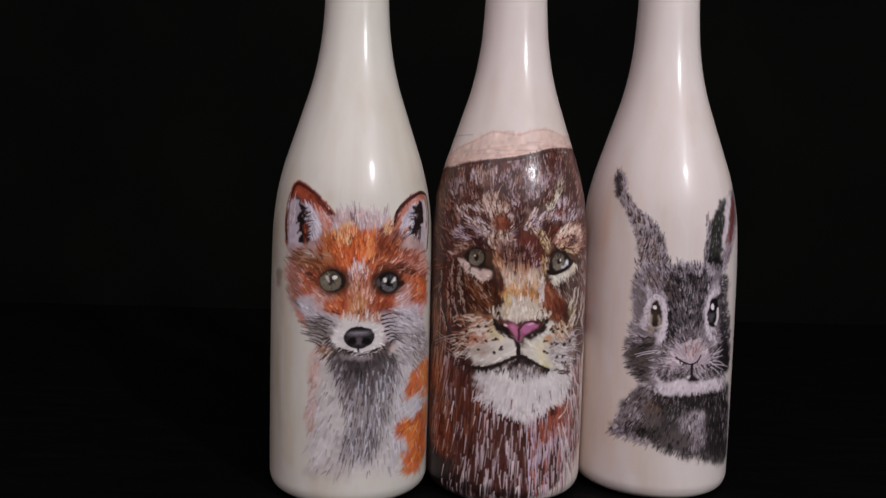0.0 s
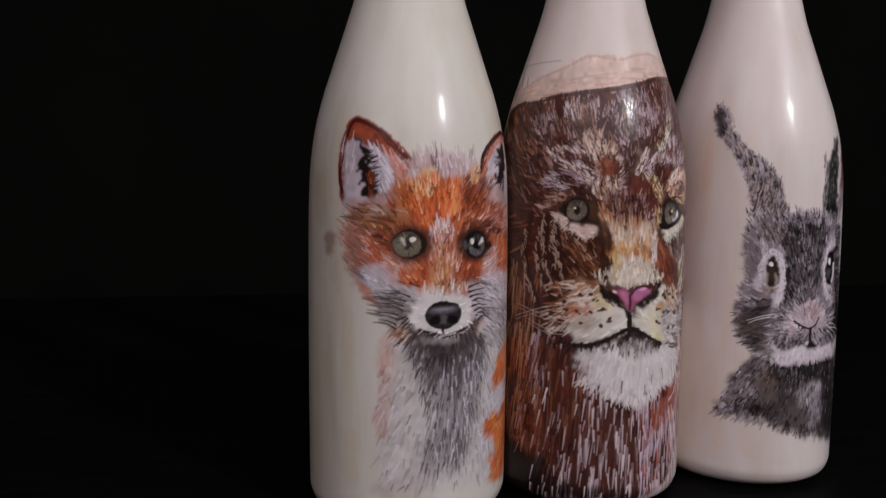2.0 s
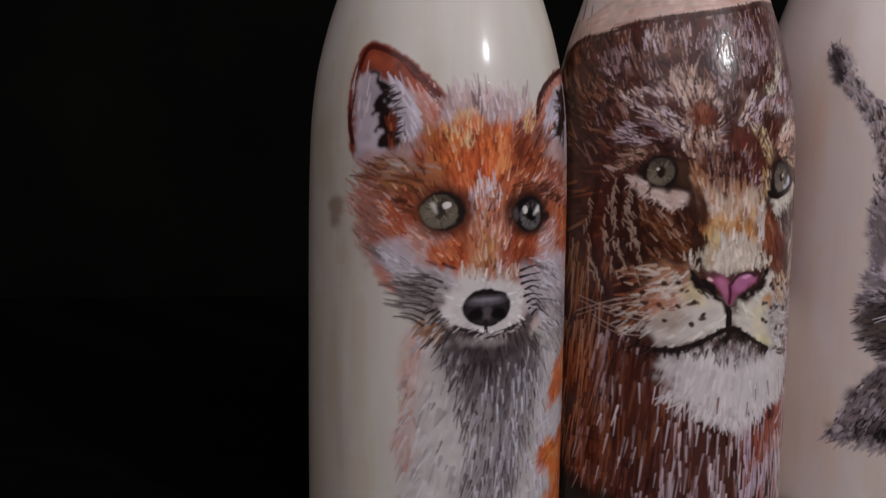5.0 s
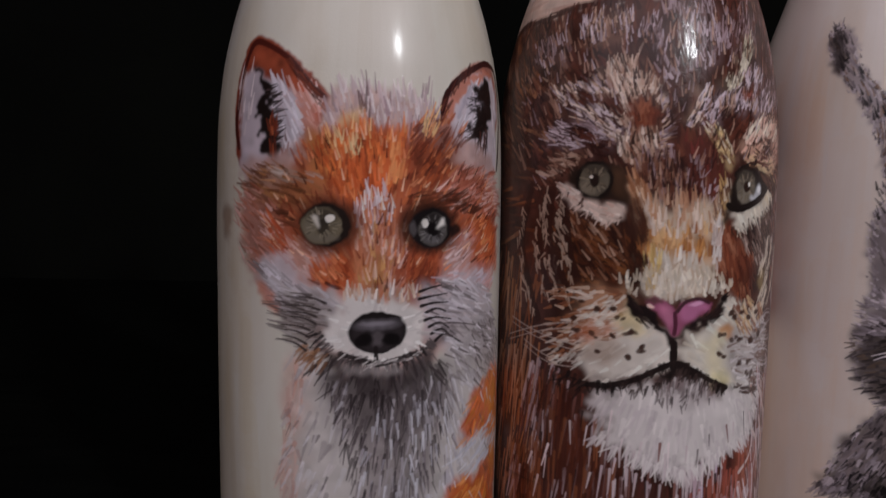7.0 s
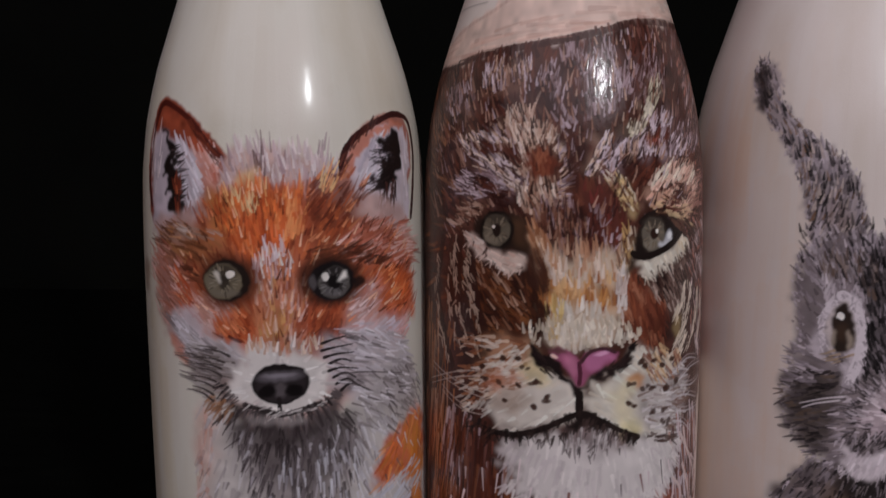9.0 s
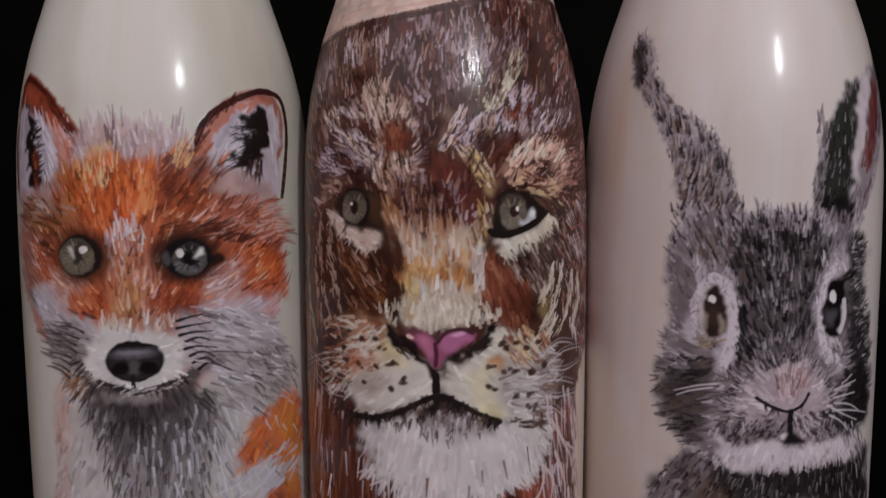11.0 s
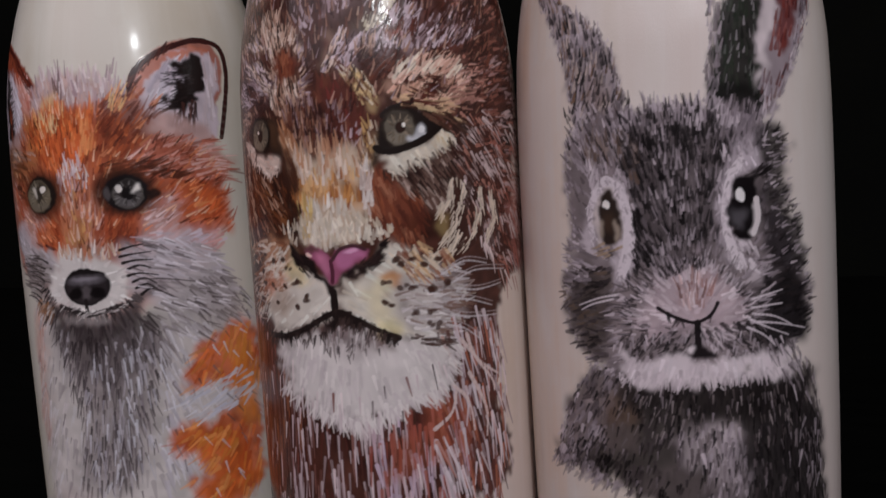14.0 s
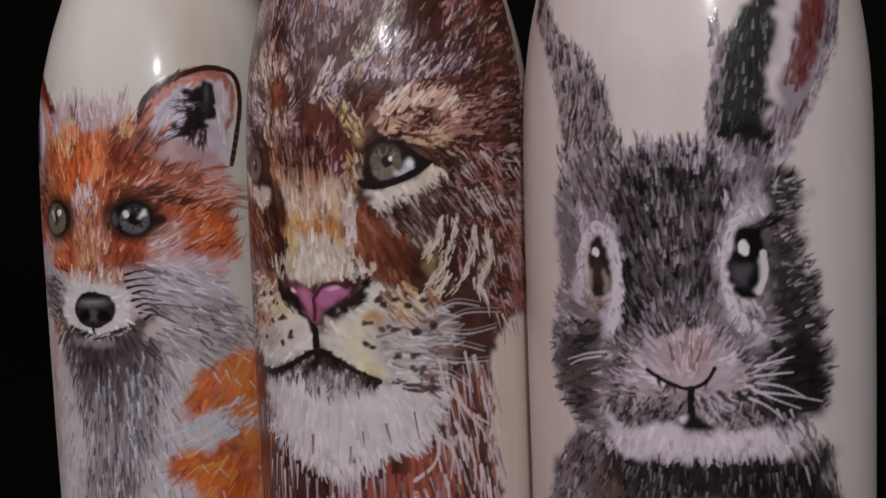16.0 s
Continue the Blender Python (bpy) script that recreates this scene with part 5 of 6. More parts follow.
    for points in ([(34.2, 62.6), (36.2, 56.7), (41.1, 50.1), (41.8, 47.1)], [(32.5, 61.5), (37.8, 55), (43.2, 51.1)], [(29.5, 50.9), (33.8, 46), (34.9, 38.7)], [(24.5, 40.7), (29, 44.1), (30.6, 49.4)], [(34.3, 52.9), (38.7, 43.5), (38.5, 36.4)]):
        s.line(points, 1.0, (184, 166, 164), 0.8, 0.4)
    s.fur([(-34, 64), (-16, 60), (-8, 40), (-30, 22), (-38, 30)], 150, [(100, 52, 36), (82, 42, 32), (124, 74, 50), (66, 34, 28)], 9, 0.9, 266, 8)
    s.area([(-15.2, 61.6), (-2.9, 63.9), (8.7, 63.2), (19.3, 63.2), (27.3, 60.9), (29.2, 56.5), (25.2, 50.2), (18.2, 47.6), (10, 44.8), (3, 44.1), (-4.5, 47.8), (-12.6, 51.9)], (184, 177, 176), 1, 1.4, 1.6, 0.06)
    chin = [(-15.2, 61.6), (-2.9, 63.9), (8.7, 63.2), (19.3, 63.2), (27.3, 60.9), (29.2, 56.5), (25.2, 50.2), (18.2, 47.6), (10, 44.8), (3, 44.1), (-4.5, 47.8), (-12.6, 51.9)]
    s.fur(chin, 170, [(198, 191, 190), (184, 176, 176), (170, 160, 163)], 4.0, 1.1, lambda u, v: 270 + (u - 5) * 1.6, 12, 0.5)
    s.fringe(chin[4:], 240, [(194, 187, 186), (178, 168, 170)], 5, 0.7, lambda u, v: 270 + (u - 5) * 1.6)
    s.area([(-1.1, 66.6), (9.1, 67.9), (14.1, 63.6), (8.4, 58.4), (3, 61.2)], (150, 140, 142), 0.45, 2.0, 1.2)
    s.fur([(-6.2, 65.1), (15.5, 64.8), (13.8, 60.2), (-3.2, 60.4)], 26, [(48, 38, 38), (80, 68, 68)], 1.8, 0.6, 262, 26, 0.8)
    s.fur([(-1, 67.3), (11.7, 67.7), (11.4, 63.1), (0.1, 62.6)], 40, [(176, 168, 168), (120, 110, 110), (70, 58, 58)], 2.8, 0.65, 262, 16, 0.8)
    s.line(P["mouth"], 1.3, (38, 29, 28), 0.9)
    s.fur([(q[0], q[1] + 1.0) for q in P["mouth"]] + [(q[0], q[1] - 1.0) for q in P["mouth"][::-1]], 90, [(32, 24, 23), (46, 35, 33)], 1.7, 0.8, 262, 50)
    s.fur([(-27, 67), (-18, 65), (-18, 61.5), (-27, 63)], 26, [(36, 27, 26), (60, 44, 40)], 2.2, 0.8, 250, 40)
    s.area([(-0.3, 66.9), (2.5, 69.1), (4.8, 71.2), (6.5, 69.6), (9, 67.2), (6.9, 66.3), (4.5, 67.7), (1.9, 66.4)], (36, 27, 26), 1, 0.5, 0.25)
    s.fur([(-14.3, 64.6), (-1.1, 66), (4.4, 70), (10.3, 66.5), (16.7, 64.2), (15.4, 63.2), (4.9, 67.3), (-5.5, 62.9)], 70, [(34, 26, 25), (54, 42, 40), (70, 55, 52)], 1.9, 0.6, 262, 36, 0.85)
    s.fur([(20.7, 64.4), (30.3, 61.8), (28.7, 60.4), (21.2, 62.2)], 24, [(50, 36, 33), (76, 54, 48)], 2.6, 0.7, -12, 18, 0.8)
    s.area(P["dark_foot"], (30, 20, 20), 0.85, 1.8, 1.4)
    s.area([(-63, 25), (-44, 24), (-32, 16), (-30, 1), (-63, 1)], (26, 20, 20), 0.9, 2.0, 1.2)
    s.fur(beard, 160, [(46, 24, 22), (180, 164, 168), (196, 182, 184), (120, 66, 56)], 5, 0.6, lambda u, v: 270 + u * 0.35, 8)
    # clean band above the brown
    s.area([(q[0], q[1] + 0.6) for q in band[:10]] + [(60, 170), (60, 163.5)] + [(q[0], q[1] + 0.8) for q in P["mane_top"][::-1]] + [(-63, 149)], (186, 164, 154), 0.8, 0.8, 0.7, 0.15)
    s.line(P["wash"], 1.2, (164, 128, 116), 0.2)
    s.line([(-62, 149.4)] + P["mane_top"] + [(56, 162)], 1.8, (66, 38, 33), 0.8)
    s.fur([(q[0], q[1] + 6) for q in P["mane_top"]] + [(q[0], q[1] + 1) for q in P["mane_top"][::-1]], 70, [(176, 138, 124), (190, 164, 152), (160, 116, 104)], 9, 1.2, 6, 6, 0.4)
    s.fur([(q[0], q[1] + 1.2) for q in P["mane_top"]] + [(q[0], q[1] - 3) for q in P["mane_top"][::-1]], 110, rust[:3] + [(104, 66, 58)], 2.6, 0.8, 266, 14, 0.85)
    # pale eyes
    (u, v), (u2, v2) = (-17.5, 113.3), (21, 112.1)
    s.area([(-24.2, 113.7), (-20.7, 116.5), (-16.5, 117.7), (-12.1, 116.9), (-9.7, 114.1), (-8.8, 109.3), (-10.3, 107.3), (-12.9, 108.6), (-17.1, 108.8), (-21.6, 111.1)], (44, 32, 27), 1, 0.9, 0.4)
    s.area([(-13.4, 116.1), (-10.3, 114.5), (-9.4, 110), (-11.6, 109.3), (-13.4, 111.2)], (84, 58, 42), 0.7, 1.2, 0.5)
    s.dot(u, v, 4.6, 4.7, (34, 26, 23), 0, 0.6)
    s.dot(u, v, 3.6, 3.8, (98, 89, 77), 0, 0.7)
    s.dot(u - 0.8, v - 1.6, 2.4, 1.6, (126, 115, 101), 0, 1.0, 0.7)
    s.dot(u, v + 2.6, 3.0, 1.2, (70, 60, 52), 0, 1.0, 0.8)
    s.iris(u, v, 3.6, 3.8, [(122, 110, 95), (104, 92, 78), (84, 73, 62), (132, 119, 103)], 40)
    s.dot(u + 0.1, v, 1.2, 1.6, (44, 31, 27), 0, 0.5)
    s.dot(u - 0.7, v + 0.8, 0.45, 0.45, (196, 188, 180), 0, 0.3)
    s.area([(15.3, 110.8), (16.6, 114.4), (19.1, 116.3), (23.4, 116.9), (27.7, 115.4), (30.8, 112.4), (28.3, 109.9), (24.4, 108), (19.7, 106.7), (16.6, 106.9), (15.4, 104.4), (13.6, 103.2), (14.6, 108)], (36, 28, 26), 1, 0.9, 0.4)
    s.line([(17.2, 115.2), (19.4, 116.8), (23.4, 117.4), (28.7, 115.6), (34.2, 113.4)], 1.3, (40, 30, 27), 0.9, 0.5)
    s.dot(u2, v2, 4.2, 4.5, (50, 41, 36), 0, 0.6)
    s.dot(u2, v2, 3.5, 3.9, (102, 94, 84), 0, 0.7)
    s.dot(u2 - 0.6, v2 - 1.8, 2.2, 1.5, (130, 121, 109), 0, 1.0, 0.7)
    s.dot(u2, v2 + 2.8, 2.8, 1.1, (66, 57, 51), 0, 1.0, 0.85)
    s.iris(u2, v2, 3.5, 3.9, [(128, 115, 100), (108, 96, 82), (88, 76, 65), (138, 124, 108)], 40)
    s.dot(u2 + 0.2, v2 + 0.3, 1.2, 1.3, (50, 33, 28), 0, 0.6)
    s.area([(22.3, 109.7), (24, 110.6), (25.1, 112.1), (26.5, 112.6), (27.7, 111.5), (26.6, 110), (23.8, 108.8)], (170, 170, 175), 0.95, 0.6, 0.3)
    s.dot(*(26.2, 111.6), 0.9, 0.7, (196, 196, 200), 30, 0.5)
    s.dot(*(22, 113), 0.45, 0.45, (200, 194, 188), 0, 0.3)
    white = [(-26.3, 112), (-23.2, 111.9), (-20.3, 109.3), (-16.4, 107.9), (-10.9, 107.8), (-10.6, 105), (-14.1, 103.5), (-18.7, 105.4), (-22.8, 107.3), (-25.5, 109.6)]
    s.area(white, (188, 168, 158), 0.95, 1.0, 0.5)
    s.fur(white, 40, [(200, 184, 176), (178, 148, 136), (190, 168, 158)], 2.2, 0.8, 155, 18, 0.8)
    s.fringe(white[5:], 40, [(190, 168, 158), (60, 35, 29)], 2.6, 0.6, 235)
    white = [(17.1, 106.3), (20.2, 106.4), (25.1, 107.7), (29.1, 109.4), (30.7, 111.1), (33.1, 111.1), (33.5, 109.2), (30.7, 107.2), (25.6, 105.1), (20.5, 102.5), (17.8, 102.4)]
    s.area(white, (188, 180, 168), 0.95, 1.0, 0.5)
    s.area([(30.2, 110.4), (33.3, 110.8), (33, 108.9), (30.8, 108.5)], (184, 158, 104), 0.6, 0.8, 0.5)
    s.fur(white, 46, [(200, 194, 184), (178, 164, 146), (192, 182, 168)], 2.2, 0.75, 300, 22, 0.8)
    s.fringe(white[6:], 40, [(190, 180, 168), (60, 40, 34)], 2.6, 0.6, 300)
    s.line([(15.1, 108), (17.1, 107.1), (20, 107.2), (24.5, 108.5), (28.3, 110.4), (31.1, 112.7)], 1.5, (34, 26, 24), 0.9)
    s.fur([(20.5, 117.8), (25.9, 117.8), (32.1, 115.8), (36.6, 113.1), (32.7, 114.5), (25.8, 116.5)], 34, [(176, 152, 120), (160, 126, 100), (66, 42, 34)], 2.4, 0.55, -14, 10, 0.85)
    s.fur([(26.4, 116.1), (34.3, 114.5), (39, 111.9), (33.9, 110.6), (30.3, 112.5)], 34, [(46, 31, 27), (70, 46, 38), (100, 70, 58)], 3.0, 0.65, -26, 14, 0.85)
    # long fine hairs
    for key in ("whisk_l", "whisk_l2", "whisk_l3"):
        p = np.array(P[key])
        s.line(p, 0.5, (170, 154, 146), 0.5, 0.5)
        s.line(p + (0, -1.4), 0.4, (168, 152, 144), 0.55, 0.4)
    for points in ([(31.9, 73.9), (38.3, 72.8), (46.4, 73.4)], [(31.2, 75.3), (37.8, 77.6), (47.9, 76.7)], [(30.4, 67.8), (35.3, 66.6), (44.1, 65.8)], [(29.1, 65.4), (33.5, 64.1), (38.2, 60.6)], [(28.5, 77.5), (34.7, 80.1), (41.6, 78.8)], [(30.9, 71.3), (35.6, 70.7), (42.6, 68.3)]):
        s.line(points, 0.55, (178, 172, 176), 0.6, 0.4)
        s.line(np.array(points) + (0.4, 0.9), 0.4, (166, 156, 158), 0.45, 0.4)


def grey_front(s):
    """A rabbit's head and body in charcoal and silver, with two upright ears."""
    P = GREY
    s.clump *= 0.6
    brushed_ground(s, -60, -14, 130, [(190, 158, 132), (180, 150, 126), (192, 170, 152)])
    brushed_ground(s, -24, 60, 150, [(188, 176, 172), (176, 160, 152), (190, 184, 180)])
    night, slate = [(18, 15, 16), (30, 26, 27), (44, 38, 39)], [(62, 54, 56), (84, 75, 78), (108, 98, 102)]
    silver = [(132, 121, 128), (152, 141, 148), (172, 160, 167)]
    down = lambda u, v: 262 + (u - 8) * 0.8
    # body
    s.area(P["body"], (44, 38, 37), 0.95, 1.6, 1.4, 0.25)
    s.fur(P["body"], 700, night + slate[:2], 2.6, 0.75, down, 16, 0.8)
    s.area([(-24.9, 34.9), (-20.1, 48.2), (-14.9, 54.2), (-9.2, 57.4), (-6.9, 51.3), (-11.3, 41.8), (-17.6, 35.3)], (128, 115, 116), 0.85, 2.0, 1.6, 0.3)
    s.fur([(-27.3, 32.8), (-20, 49.5), (-14.1, 56.9), (-6.6, 57.6), (-8.5, 44.7), (-17.6, 35.3)], 120, slate + silver, 2.6, 1.0, 240, 26, 0.8)
    s.area([(-12.3, 49.4), (-6.9, 51.3), (-4.6, 46.4), (-8.6, 42.1), (-12.4, 43.6)], (96, 78, 68), 0.8, 1.6, 1.2)
    s.area([(-14.2, 41.3), (-6.1, 42.5), (-5, 37.5), (-11.6, 36.5)], (104, 92, 90), 0.6, 1.8, 1.4)
    s.fur([(-24.9, 34.9), (-17.5, 38), (-5.1, 34.9), (-4.1, 29.9), (-14.7, 31.9)], 60, night + slate, 2.6, 0.7, 245, 16, 0.85)
    s.fur([(-29.8, 32.1), (-22.9, 35.4), (-7.9, 29.3), (-5.5, 26.8), (-12, 28.5), (-23.3, 29.8)], 80, silver[:2] + slate[1:], 2.6, 0.9, 232, 20, 0.55)
    s.area([(4.1, 41.9), (7, 44.4), (14, 43.9), (15.7, 39.7), (13.2, 36.5), (5, 36.7)], (160, 149, 153), 0.85, 1.8, 1.6, 0.2)
    s.fur([(3.5, 42.5), (15.2, 44.3), (16.2, 37.8), (12.5, 35.6), (3.8, 35.9)], 70, silver + slate[1:], 2.6, 0.8, down, 16, 0.8)
    s.area([(13.3, 39.3), (17.5, 38.9), (17.9, 30.2), (14.7, 27.7), (9.4, 27.9), (10.7, 32.5)], (146, 135, 140), 0.75, 2.0, 1.6, 0.2)
    s.fur([(11.5, 40.6), (18.1, 38.9), (17.2, 27.5), (8.8, 27.9)], 70, silver + slate, 2.8, 0.75, down, 14, 0.8)
    s.area([(-4, 33.8), (9, 33.8), (8.8, 27.9), (-3, 27.2)], (98, 88, 88), 0.6, 2.0, 1.6)
    s.area([(19.2, 52.3), (32.4, 53), (38.1, 39), (37.6, 23.3), (18.4, 27.3)], (34, 31, 33), 0.75, 2.2, 1.6)
    s.fur([(19.2, 52.3), (33.4, 52.8), (39.4, 38.7), (38.8, 22.9), (17.8, 27.4)], 150, night + slate[:2], 3.0, 0.6, 268, 12, 0.85)
    s.fur([(29.5, 42.8), (37, 41.2), (38.9, 25.8), (32.6, 28.8)], 30, slate[1:] + silver[:2], 3.0, 0.8, 262, 14, 0.7)
    s.area([(-6.8, 53.6), (29, 53.3), (25.8, 46.6), (15.2, 45.3), (-4.6, 46.4)], (34, 29, 29), 0.8, 1.6, 1.2)
    s.fur([(-6.9, 52.6), (29, 52.3), (28.6, 41.1), (-6.1, 42.5)], 110, [(90, 80, 80), (120, 109, 110), (146, 135, 137)], 2.0, 0.42, down, 14, 0.7)
    s.fur(P["body"], 330, night[:2], 2.0, 0.55, down, 14, 0.9)
    s.fur(P["body"], 200, slate[1:] + silver[:1], 1.9, 0.48, down, 14, 0.65)
    s.fringe(P["body"], 150, slate + silver[:2], 1.9, 0.6, down)
    # upright ears
    s.area(P["ear_l"], (136, 124, 128), 0.9, 1.0, 0.9, 0.2)
    ear = lambda u, v: 62 + 60 * min(1, max(0, (v - 108) / 30))
    s.fur(P["ear_l"], 330, slate[1:] + silver, 2.4, 0.8, ear, 18, 0.75)
    s.area([(-14.4, 122.1), (-10.4, 117.9), (-8.3, 110.5), (-9.5, 107), (-13.3, 112.2)], (112, 88, 76), 0.5, 1.8, 1.2)
    s.fur(P["ear_l"], 180, night, 2.0, 0.68, ear, 14, 0.85)
    s.fur(P["ear_l"], 90, [(120, 92, 74), (168, 152, 146)], 1.9, 0.55, ear, 14, 0.8)
    s.area([(-33.6, 153), (-35, 149), (-31.5, 141.5), (-29.6, 144), (-31, 150)], (44, 36, 37), 0.85, 0.8, 0.6)
    s.fringe(P["ear_l"], 170, silver + slate[1:], 1.2, 0.6, ear)
    outer = [(44.1, 151), (41, 148), (28, 142), (22, 130), (20, 112), (25.6, 108), (28, 112.5), (31.6, 118), (35.4, 124.5), (39.6, 131.5), (42, 140)]
    s.area(outer, (136, 123, 130), 0.95, 0.9, 0.7, 0.15)
    s.area(P["ear_r_dark"], (50, 48, 46), 1, 0.8, 0.7, 0.2)
    s.fur(P["ear_r_dark"], 120, [(28, 28, 26), (40, 46, 38), (56, 60, 52)], 2.4, 0.75, 82, 16, 0.85)
    s.fur([(12.8, 132.9), (15.2, 132.7), (14.4, 115.5), (11.3, 114), (12.3, 123.7)], 60, slate[1:] + silver[:2], 2.2, 0.7, 84, 16, 0.8)
    s.fur(P["ear_r_dark"], 56, [(126, 120, 124), (100, 100, 98)], 1.7, 0.5, 82, 14, 0.8)
    s.area([(13.6, 116.1), (20.2, 115.2), (24, 112.5), (23.8, 108.6), (20.1, 111.7), (14.1, 113.8)], (22, 21, 20), 0.85, 1.2, 0.9)
    s.area(P["ear_r_white"], (180, 169, 172), 0.95, 0.8, 0.7)
    s.area([(40, 148), (44.5, 151), (41, 140), (36, 142)], (90, 78, 82), 0.6, 1.0, 0.6)
    s.area([(34.8, 142.3), (38.3, 138.8), (35.4, 130), (32.4, 124.5), (29.4, 121), (28.4, 129.6)], (98, 42, 40), 0.9, 0.9, 0.8)
    s.fur(P["ear_r_red"], 60, [(82, 34, 33), (112, 52, 47), (136, 84, 80)], 2.6, 0.8, 72, 14, 0.8)
    s.fur(outer[6:] + [(40, 141), (36.4, 131), (32.6, 124), (28.6, 116)], 120, [(152, 140, 148), (108, 97, 104), (66, 56, 62), (170, 158, 164), (118, 66, 64)], 2.6, 0.65, 66, 14)
    s.fur([(23.5, 116.2), (27.9, 118.4), (25.9, 109.1), (23.2, 109.2)], 30, silver + [(90, 50, 48)], 2.4, 0.7, 72, 14, 0.8)
    s.fringe(outer[5:], 70, silver, 1.8, 0.55, 50)
    # head
    s.area(P["head"], (114, 103, 107), 0.95, 1.2, 1.1, 0.2)
    up = away(8, 62)
    s.fur(P["head"], 900, slate[1:] + silver, 1.9, 0.75, up, 16, 0.75)
    s.fringe(P["head"], 420, silver + slate[2:], 0.9, 0.65, up)
    s.area(P["fore_dark"], (56, 50, 52), 0.5, 2.2, 1.6, 0.25)
    s.area([(-4.5, 107.1), (5.8, 105.7), (16.2, 106.1), (15.8, 98), (13, 84.1), (-0.7, 83.6), (-3.7, 95.7)], (52, 46, 48), 0.35, 2.4, 1.6)
    s.fur(P["fore_dark"], 420, night[:2], 2.4, 0.72, up, 13, 0.85)
    s.fur([(-5.7, 106.6), (17.4, 106.6), (15.7, 94.5), (12.8, 79.4), (-2, 80)], 190, slate[1:] + silver[:2], 2.2, 0.52, up, 13, 0.75)
    s.fur([(-13.6, 106.1), (-3.3, 105.2), (-2.6, 95.6), (-6, 99.5), (-13.2, 99.9)], 60, [(96, 78, 70), (128, 112, 108), (150, 138, 138), (60, 50, 48)], 2.4, 0.75, 100, 16, 0.8)
    s.fur([(-6.1, 112.6), (14, 112), (18.7, 110), (21.1, 107), (-5.7, 106.6)], 120, silver + slate[1:], 2.4, 0.75, up, 14, 0.8)
    s.fur([(-6.1, 111.4), (18.8, 110.6), (17.2, 102.6), (-5.8, 104.2)], 110, night, 2.0, 0.62, up, 12, 0.85)
    s.area([(14, 112), (21.3, 110.5), (23.4, 104.6), (20.2, 100.1), (16.7, 103.8)], (128, 117, 125), 0.7, 1.6, 1.0)
    s.fur([(13.5, 112.7), (22.6, 110.4), (23.6, 103.4), (20.1, 98.9), (15.5, 103.9)], 70, silver + slate[1:], 2.2, 0.65, 75, 18, 0.8)
    # cheeks
    s.area([(-21, 74.5), (-16.6, 78.6), (-8.9, 77.5), (-8.6, 70.1), (-9.6, 62.5), (-13.3, 57.7), (-18.5, 60.3), (-21.5, 66.6)], (64, 55, 51), 0.85, 1.6, 1.3, 0.25)
    s.fur([(-20.9, 75.8), (-8.9, 78.1), (-8.1, 67.6), (-11.9, 57.2), (-18.5, 59.7), (-21.9, 66.5)], 120, night + slate[:2] + [(96, 80, 70)], 2.4, 0.75, 195, 18, 0.8)
    s.fur([(-20.5, 82.3), (-13.3, 83.7), (-13.7, 76.2), (-20.5, 73.2)], 60, silver + slate[1:], 2.2, 0.8, 170, 24, 0.8)
    s.area([(-9.2, 71.3), (-6, 72.6), (-5.2, 62.7), (-7.9, 57.5), (-10, 62.4)], (138, 125, 128), 0.6, 1.4, 1.1)
    s.fur([(-9.8, 72.5), (-4.7, 73.9), (-4.6, 61.5), (-9.2, 57.4)], 60, silver + slate, 2.2, 0.65, 200, 18, 0.8)
    s.area([(22.5, 75.1), (29.9, 76.7), (35, 70), (34.3, 62.7), (27.7, 58.7), (21.4, 61.9), (21, 69.2)], (24, 21, 23), 0.95, 1.5, 1.2, 0.2)
    s.fur([(21.9, 76.3), (30.7, 77.3), (35.4, 70), (34.3, 61.4), (26.9, 58.2), (20.8, 61.9)], 110, night + slate[:1], 2.4, 0.65, 12, 18, 0.85)
    s.area([(23, 105.2), (28.7, 104.9), (29.1, 97.2), (29.6, 90), (33.6, 82.5), (34.3, 76.3), (28.3, 75.7), (22.7, 81), (22.9, 92.9)], (34, 30, 33), 0.9, 1.4, 1.2)
    s.fur([(23, 105.2), (28.7, 104.9), (29.3, 93.6), (34.5, 79.9), (33.3, 75.8), (24, 77.3), (22.9, 92.9)], 130, night + slate[:1], 1.9, 0.66, 20, 22, 0.85)
    s.fur([(23, 104.6), (30.1, 101.9), (30.5, 91.2), (35.5, 81.1), (36.1, 71.1), (29.8, 75.5), (25.7, 85.6)], 70, silver, 1.7, 0.5, 15, 22, 0.75)
    s.fur([(16.4, 79.1), (22.7, 81), (25.2, 73.6), (20.9, 66.8), (16.7, 70.8)], 70, silver + slate, 2.2, 0.65, 20, 20, 0.8)
    s.area([(18.9, 76), (21.9, 76.5), (22.5, 73.3), (19.6, 72.9)], (172, 160, 166), 0.7, 1.0, 0.8)
    # a last pass of flecks over the coat
    s.fur([(-17.8, 113.9), (21.3, 110.5), (22.8, 99.9), (15.8, 98), (14.1, 81.7), (-4.5, 78.8), (-5.5, 95.8), (-16.9, 100.1)], 170, night, 2.1, 0.66, up, 14, 0.8)
    s.fur([(-17.8, 113.9), (21.3, 110.5), (22.8, 99.9), (15.8, 98), (14.1, 81.7), (-4.5, 78.8), (-5.5, 95.8), (-16.9, 100.1)], 110, slate[1:] + silver, 1.9, 0.5, up, 14, 0.75)
